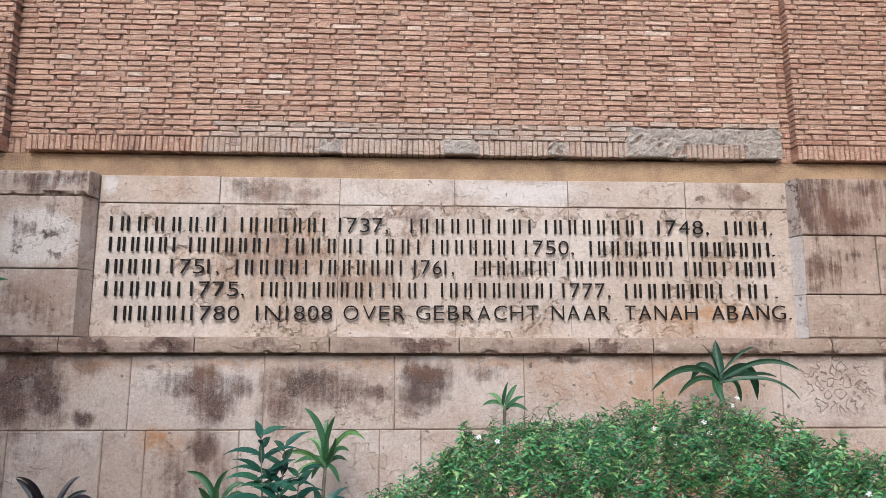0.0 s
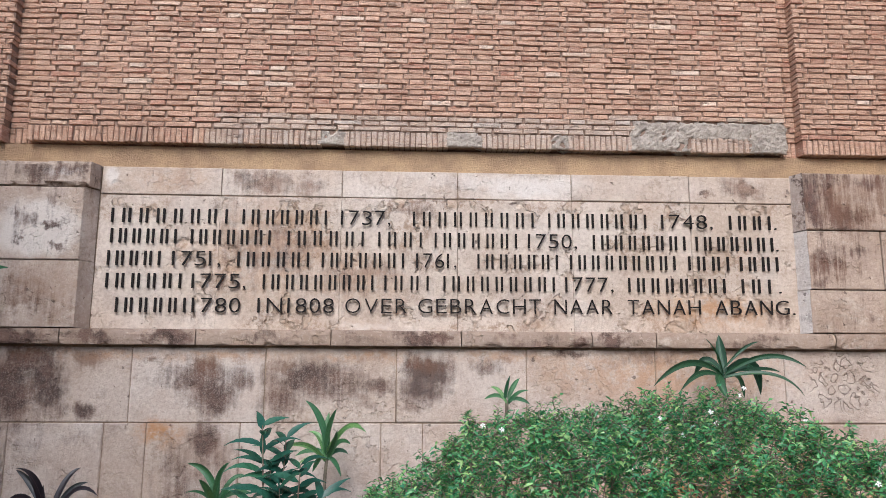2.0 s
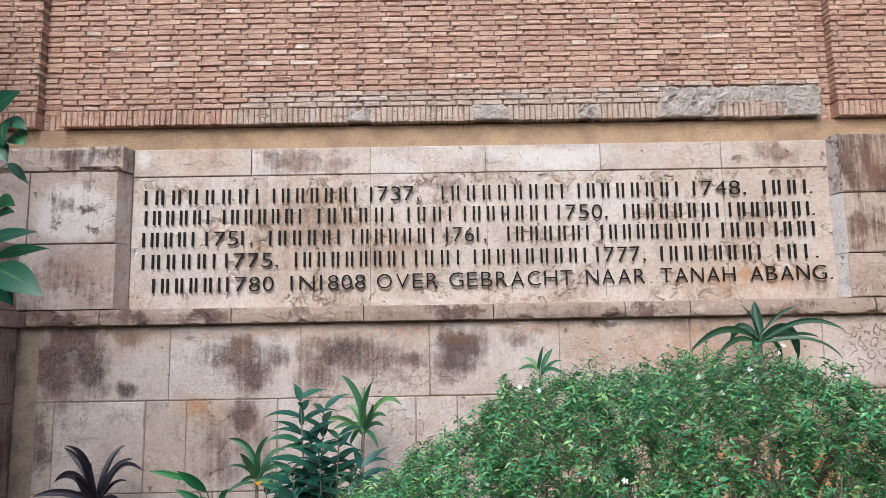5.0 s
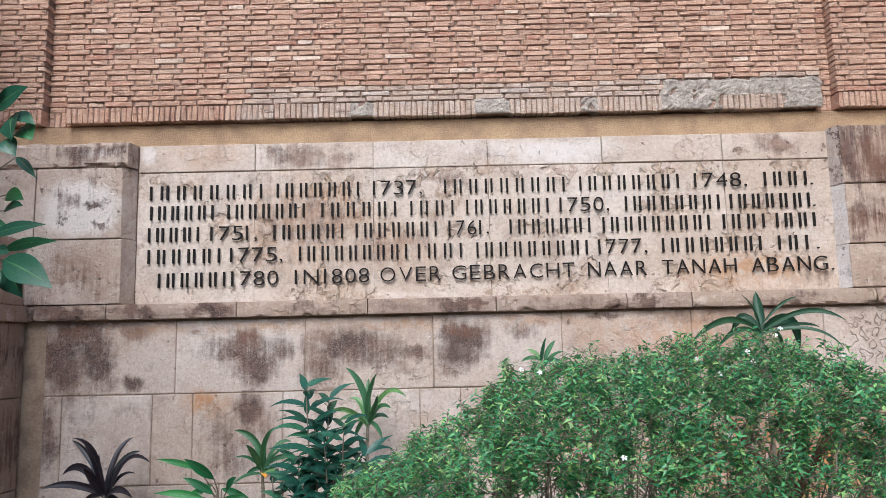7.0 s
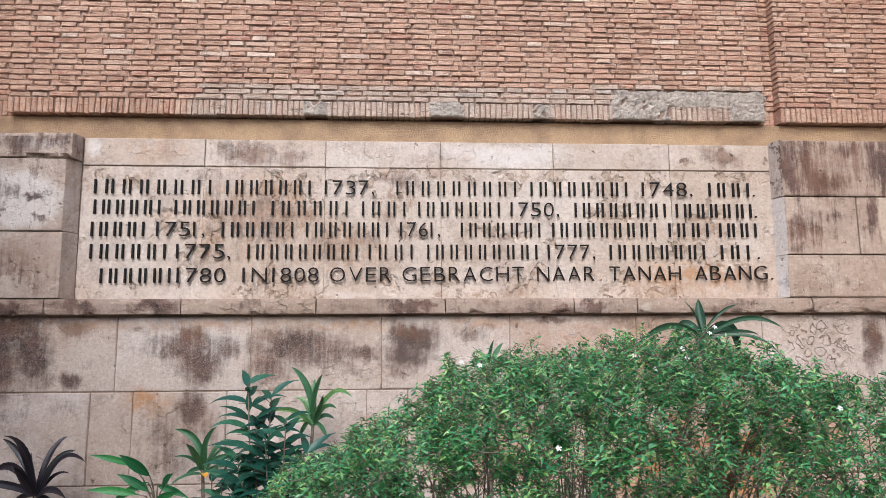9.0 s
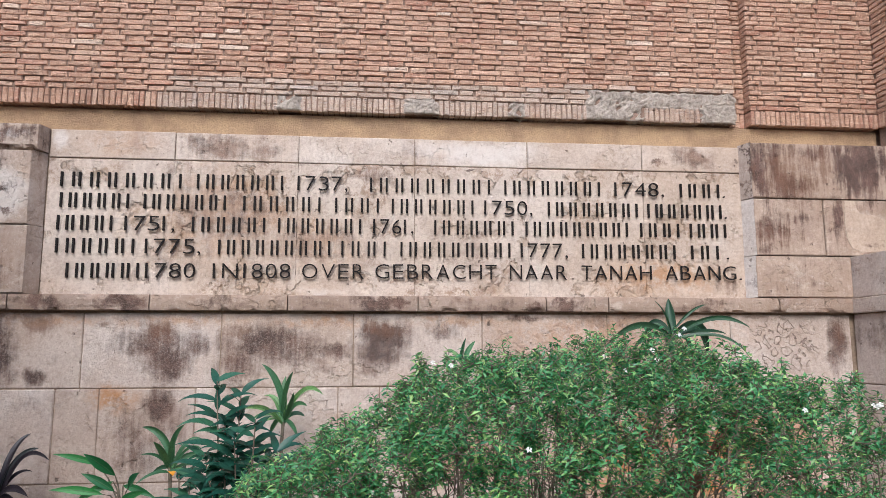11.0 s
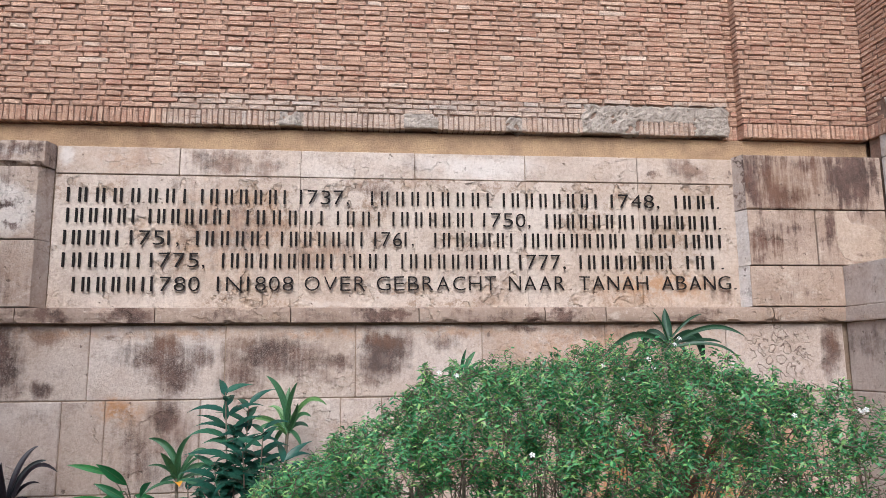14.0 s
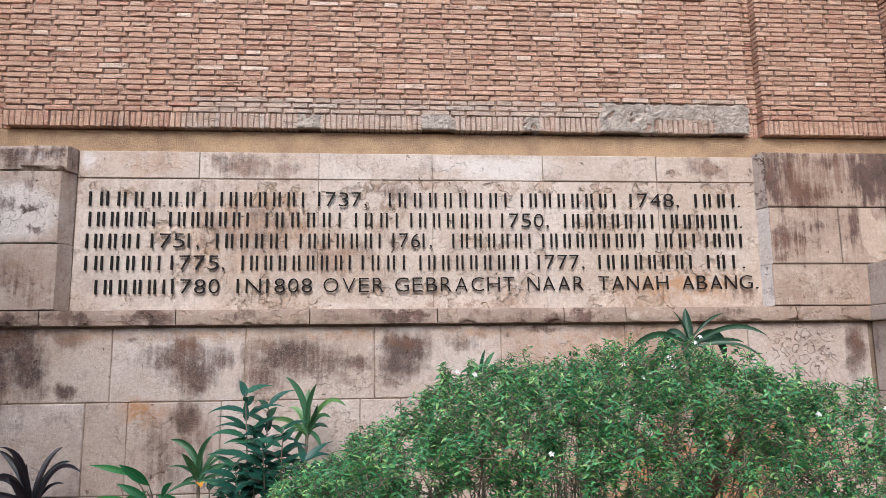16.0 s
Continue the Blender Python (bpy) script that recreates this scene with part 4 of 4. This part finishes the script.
            lf.extend(((q, q + 2, q + 1), (q, q + 3, q + 2), (q + 1, q + 2, q + 4), (q + 2, q + 3, q + 4)))
    if trunk:
        a, b = Vector(trunk[0]), Vector(trunk[1])
        side = Vector((0.07, 0.02, 0))
        path = [a, a.lerp(b, .35) + side * .3, a.lerp(b, .7) - side * .2, b]
        raw("trunk", *tube(path, 0.034, 0.02, 9), trunk_bark, plant, "stout reddish-brown trunk", True)
        for q in (b + Vector((-.16, .05, .2)), b + Vector((.14, -.05, .22)), b + Vector((.03, .1, .26))):
            raw("limb", *tube([b - Vector((0, 0, .04)), b.lerp(q, .5) + Vector((0, 0, -.02)), q], 0.017, 0.006, 7), trunk_bark, plant, "", True)
    raw("twig", sv, sf, bark, plant, "fine bare twigs", True)["kind"] = "stuff"
    raw("crown", lv, lf, bush_leaf, plant, "small glossy pointed green leaves")["kind"] = "stuff"
    for f in flowers:
        c = Vector(f)
        face = Vector((rnd.uniform(-.4, .4), -1.0, rnd.uniform(.2, .9))).normalized()
        a = face.orthogonal().normalized()
        b = face.cross(a)
        fv, ff = [], []
        for k in range(5):
            t = k * 2 * math.pi / 5 + rnd.random() * .3
            d = a * math.cos(t) + b * math.sin(t)
            s = face.cross(d)
            q = len(fv)
            fv += [c, c + d * .005 + s * .0034 + face * .003, c + d * .0092 + s * .001, c + d * .006 - s * .0026 + face * .004]
            ff += [(q, q + 1, q + 2, q + 3)]
        raw("flower", fv, ff, petal_white, plant, "small white five-petalled flower")
    return plant


bush("flowering_bush", "dense green bush with small leaves and white flowers", 2,
     [(-0.60, 1.05), (-0.53, 1.16), (-0.45, 1.22), (-0.36, 1.28), (-0.24, 1.34), (-0.11, 1.39), (-0.05, 1.46), (0.0, 1.50), (0.12, 1.53), (0.23, 1.55), (0.42, 1.575),
      (0.62, 1.575), (0.77, 1.575), (0.91, 1.57), (1.01, 1.54), (1.12, 1.48), (1.20, 1.38)],
     (2.05, 3.05), 110, 7200,
     [(0.392, 2.2, 1.419), (0.56, 2.45, 1.533), (0.593, 2.36, 1.494), (0.70, 2.42, 1.553), (0.69, 2.36, 1.525), (0.80, 2.45, 1.60), (0.027, 2.36, 1.518),
      (0.074, 2.32, 1.51), (0.97, 2.4, 1.531), (0.84, 2.5, 1.62), (0.5, 2.08, 1.36), (0.24, 2.08, 1.31)], ((0.86, 2.5, 0), (0.81, 2.45, 1.16)))
bush("flowering_bush", "looser green bush with white flowers and bare twigs", 6,
     [(0.92, 1.32), (0.98, 1.42), (1.05, 1.455), (1.17, 1.47), (1.26, 1.455), (1.33, 1.39), (1.5, 1.38), (1.8, 1.38), (2.1, 1.3)],
     (2.0, 2.65), 36, 1800, [(0.99, 2.12, 1.395), (1.183, 2.12, 1.405), (1.197, 2.11, 1.408), (1.20, 2.13, 1.40), (1.33, 2.3, 1.39), (1.45, 2.3, 1.40)])

POT = holder("plant_pot", "large terracotta pot with a rolled rim, filled with dark soil", "pot")
profile = [(0.185, 0.0), (0.20, 0.02), (0.235, 0.35), (0.255, 0.60), (0.262, 0.635), (0.283, 0.64), (0.288, 0.662), (0.284, 0.69), (0.272, 0.70), (0.258, 0.695), (0.252, 0.67), (0.245, 0.60)]
pv, pf, seg = [], [], 40
for r, z in profile:
    pv += [(2.51 + r * math.cos(2 * math.pi * k / seg), 4.6 + r * math.sin(2 * math.pi * k / seg), z - 0.02) for k in range(seg)]
for i in range(len(profile) - 1):
    pf += [(i * seg + k, i * seg + (k + 1) % seg, (i + 1) * seg + (k + 1) % seg, (i + 1) * seg + k) for k in range(seg)]
raw("pot_body", pv, pf, terracotta, POT, smooth=True)
sv = [(2.51, 4.6, 0.63)] + [(2.51 + 0.246 * math.cos(2 * math.pi * k / seg), 4.6 + 0.246 * math.sin(2 * math.pi * k / seg), 0.60) for k in range(seg)]
raw("pot_soil", sv, [(0, 1 + k, 1 + (k + 1) % seg) for k in range(seg)], soil, POT, "dark soil", True)


# ---- brickwork ----
COURSE, TALL, JOINT = 0.0424, 0.0338, 0.0150
STRETCHER, HEADER, FIRST = 0.2140, 0.1100, -2.382
UNIT = STRETCHER + HEADER + 2 * JOINT
PALE = [(-2.27, 3.82), (-1.75, 4.24), (-1.54, 3.82), (-1.21, 3.95), (-1.2, 3.82), (-2.28, 3.94), (-2.63, 3.94), (-2.8, 4.07), (-0.15, 4.37),
        (-0.68, 4.37), (1.26, 4.34), (1.81, 4.39), (0.9, 3.96), (1.04, 4.13), (2.13, 3.72), (0.37, 4.16), (3.48, 3.98), (3.42, 3.78),
        (-1.57, 4.36), (-1.41, 4.4), (-1.38, 3.9), (-0.48, 3.82), (0.08, 3.7), (1.9, 3.98), (0.62, 4.39)]


def brick_verts(rnd, x0, x1, z0, z1, y, back, along):
    """A slightly uneven brick; along turns it for a wall that runs in y."""
    w, e = 0.0036, 0.003
    f = y + rnd.uniform(-0.005, 0.005)
    out = []
    for x, z in ((x0 + 2 * e, z0 + e), (x1 - 2 * e, z0 + e), (x1 - 2 * e, z1 - e), (x0 + 2 * e, z1 - e)):
        out.append((x + rnd.uniform(-w, w), f + rnd.uniform(-w, w), z + rnd.uniform(-w, w)))
    for x, z in ((x0, z0), (x1, z0), (x1, z1), (x0, z1)):
        out.append((x + rnd.uniform(-w, w), f + 0.005, z + rnd.uniform(-w, w)))
    for x, z in ((x0, z0), (x1, z0), (x1, z1), (x0, z1)):
        out.append((x, back, z))
    if along:
        out = [(along + (p[1] - y), p[0], p[2]) for p in out]
    return out


BRICK_FACES = [(0, 1, 2, 3), (0, 4, 5, 1), (1, 5, 6, 2), (2, 6, 7, 3), (3, 7, 4, 0),
               (4, 8, 9, 5), (5, 9, 10, 6), (6, 10, 11, 7), (7, 11, 8, 4)]


def brick_panel(name, label, x0, x1, y, depth, rows, seed, along=0.0, singles=300, holes=(), washed=()):
    """Alternating long and short thin bricks over a soldier course; the nearest pieces are separate."""
    rnd = random.Random(seed)
    panel = holder(name, label, "wall", "structure")
    pieces = []
    count = round((x1 - x0) / 0.0418)
    step = (x1 - x0) / count
    for i in range(count):
        a = x0 + i * step
        pieces.append((a + 0.004, a + step - 0.004, 3.342 + rnd.uniform(-.002, .002), 3.456))
    for r in range(rows):
        z = 3.4653 + r * COURSE
        slip = 0.010 * math.sin(r * 0.9) + rnd.uniform(-.008, .008)
        x = FIRST - UNIT * math.ceil((FIRST - x0) / UNIT + 1) + (UNIT / 2 if r % 2 else 0.0) + slip
        k = 0
        while x < x1 - 0.02:
            wide = (STRETCHER if k % 2 == 0 else HEADER) + rnd.uniform(-.006, .006)
            a, b = max(x, x0), min(x + wide, x1)
            if b - a > 0.02:
                pieces.append((a, b, z + rnd.uniform(-.0015, .0015), z + TALL + rnd.uniform(-.002, .002)))
            x += (STRETCHER if k % 2 == 0 else HEADER) + JOINT
            k += 1
    bulk = {"plain": ([], []), "washed": ([], []), "pale": ([], [])}
    made = 0
    for a, b, c, d in pieces:
        mx, mz = (a + b) / 2, (c + d) / 2
        if any(h[0] < mx < h[1] and h[2] < mz < h[3] for h in holes):
            continue
        wash = any(h[0] < mx < h[1] and h[2] < mz < h[3] + 0.03 * rnd.random() for h in washed)
        light = not along and any(a - 0.005 < q[0] < b + 0.005 and c - 0.006 < q[1] < d + 0.006 for q in PALE)
        v = brick_verts(rnd, a, b, c, d, y, y + depth, along)
        if made < singles:
            raw("brick", v, BRICK_FACES, brick_pale if light else brick_grey if wash else brick_red, panel)
            made += 1
        else:
            bv, bf = bulk["pale" if light else "washed" if wash else "plain"]
            q = len(bv)
            bv.extend(v)
            bf.extend(tuple(i + q for i in f) for f in BRICK_FACES)
    for key, m in (("plain", brick_red), ("washed", brick_grey), ("pale", brick_pale)):
        if bulk[key][0]:
            raw("brick_courses", *bulk[key], m, panel)["kind"] = "stuff"
    return panel


HOLES = [(1.50, 1.98, 3.34, 3.59), (1.97, 2.46, 3.45, 3.59), (2.45, 2.74, 3.34, 3.59), (0.09, 0.353, 3.34, 3.475), (-0.86, -0.68, 3.34, 3.44), (0.91, 1.03, 3.34, 3.42)]
CENTRE = brick_panel("brick_panel_centre", "projecting panel of thin orange-brown bricks over a soldier course", -3.034, 2.732, 5.59, 0.11, 82, 1,
                     holes=HOLES, washed=[(-1.72, 2.8, 3.34, 3.46), (-1.72, 1.5, 3.46, 3.58), (1.3, 2.8, 3.5, 3.6)])
part("mortar_bed", box(-3.026, 2.724, 5.605, 5.71, 3.35, 7.0), mortar, CENTRE)
EASTP = brick_panel("brick_panel_east", "set-back panel of thin orange bricks by the corner", 2.862, 3.958, 5.59, 0.11, 82, 2)
part("mortar_bed", box(2.870, 3.96, 5.605, 5.71, 3.35, 7.0), mortar, EASTP)
WESTP = brick_panel("brick_panel_west", "set-back panel of thin brown bricks by the corner", -3.9, -3.213, 5.59, 0.11, 82, 3)
part("mortar_bed", box(-4.2, -3.221, 5.605, 5.71, 3.35, 7.0), mortar, WESTP)
for a, b, s in ((2.728, 2.866, 4), (-3.217, -3.03, 5)):
    brick_panel("brick_groove", "recessed upright groove of short bricks between panels", a, b, 5.685, 0.03, 82, s)
SIDEP = brick_panel("brick_panel_side", "brick face of the side wall, orange-brown thin bricks", 3.2, 5.592, 3.945, 0.09, 82, 6, along=3.945, holes=[(4.9, 5.35, 3.47, 3.62)])
part("mortar_bed", box(3.958, 4.05, 3.2, 5.60, 3.35, 7.0), mortar, SIDEP)


def patch(name, label, x0, x1, z0, z1, y, seed, ragged=0.03, slant=0.06, along=0.0, lumps=0.0095, keep=()):
    """A lump of broken concrete with a ragged edge and relief, standing in the brickwork."""
    nx, nz = max(6, int((x1 - x0) / 0.009)), max(6, int((z1 - z0) / 0.009))
    verts, faces = [], []
    for j in range(nz + 1):
        for i in range(nx + 1):
            u, w = i / nx, j / nz
            x, z = x0 + (x1 - x0) * u, z0 + (z1 - z0) * w
            n = noise.noise(Vector((x * 9, z * 9, seed))), noise.noise(Vector((x * 21, z * 21, seed + 4))), noise.noise(Vector((x * 50, z * 50, seed)))
            edge = min(u, 1 - u) * (x1 - x0), min(w * 4, 1 - w) * (z1 - z0)
            push = lumps * (1.0 * n[0] + 1.0 * n[1] + 1.1 * n[2]) - 0.014 * (1 - min(1, min(edge) / 0.015)) - (0.025 if n[0] + n[1] < -0.6 else 0.0)
            if keep and keep[0] < x < keep[1] and z < 3.452:
                push -= 0.016
            x += ragged * 1.5 * noise.noise(Vector((z * 16, seed, 1))) * (1 - abs(2 * u - 1) * 0.2) + slant * w * (1 - u)
            z += ragged * noise.noise(Vector((x * 11, seed, 2))) * w
            p = (x, y - push, z)
            verts.append((along + (p[1] - y), x, z) if along else p)
    for j in range(nz):
        for i in range(nx):
            a = j * (nx + 1) + i
            faces.append((a, a + 1, a + nx + 2, a + nx + 1))
    ob = raw(name, verts, faces, concrete, None, "", True)
    m = ob.modifiers.new("thick", "SOLIDIFY")
    m.thickness, m.offset = 0.05, -1 if not along else 1
    return ob


for args in ((1.45, 2.745, 3.342, 3.59, 5.592, 1, 0.03, 0.09), (0.075, 0.37, 3.344, 3.470, 5.589, 2, 0.01, 0.0), (-0.91, -0.66, 3.344, 3.465, 5.594, 3, 0.02, 0.05), (0.87, 1.06, 3.344, 3.465, 5.594, 4, 0.02, 0.04)):
    patch("concrete_patch", "", *args, keep=(1.98, 2.46)).parent = CENTRE
patch("concrete_patch", "", 4.88, 5.36, 3.47, 3.63, 3.945, 7, 0.03, 0.0, 3.94).parent = SIDEP
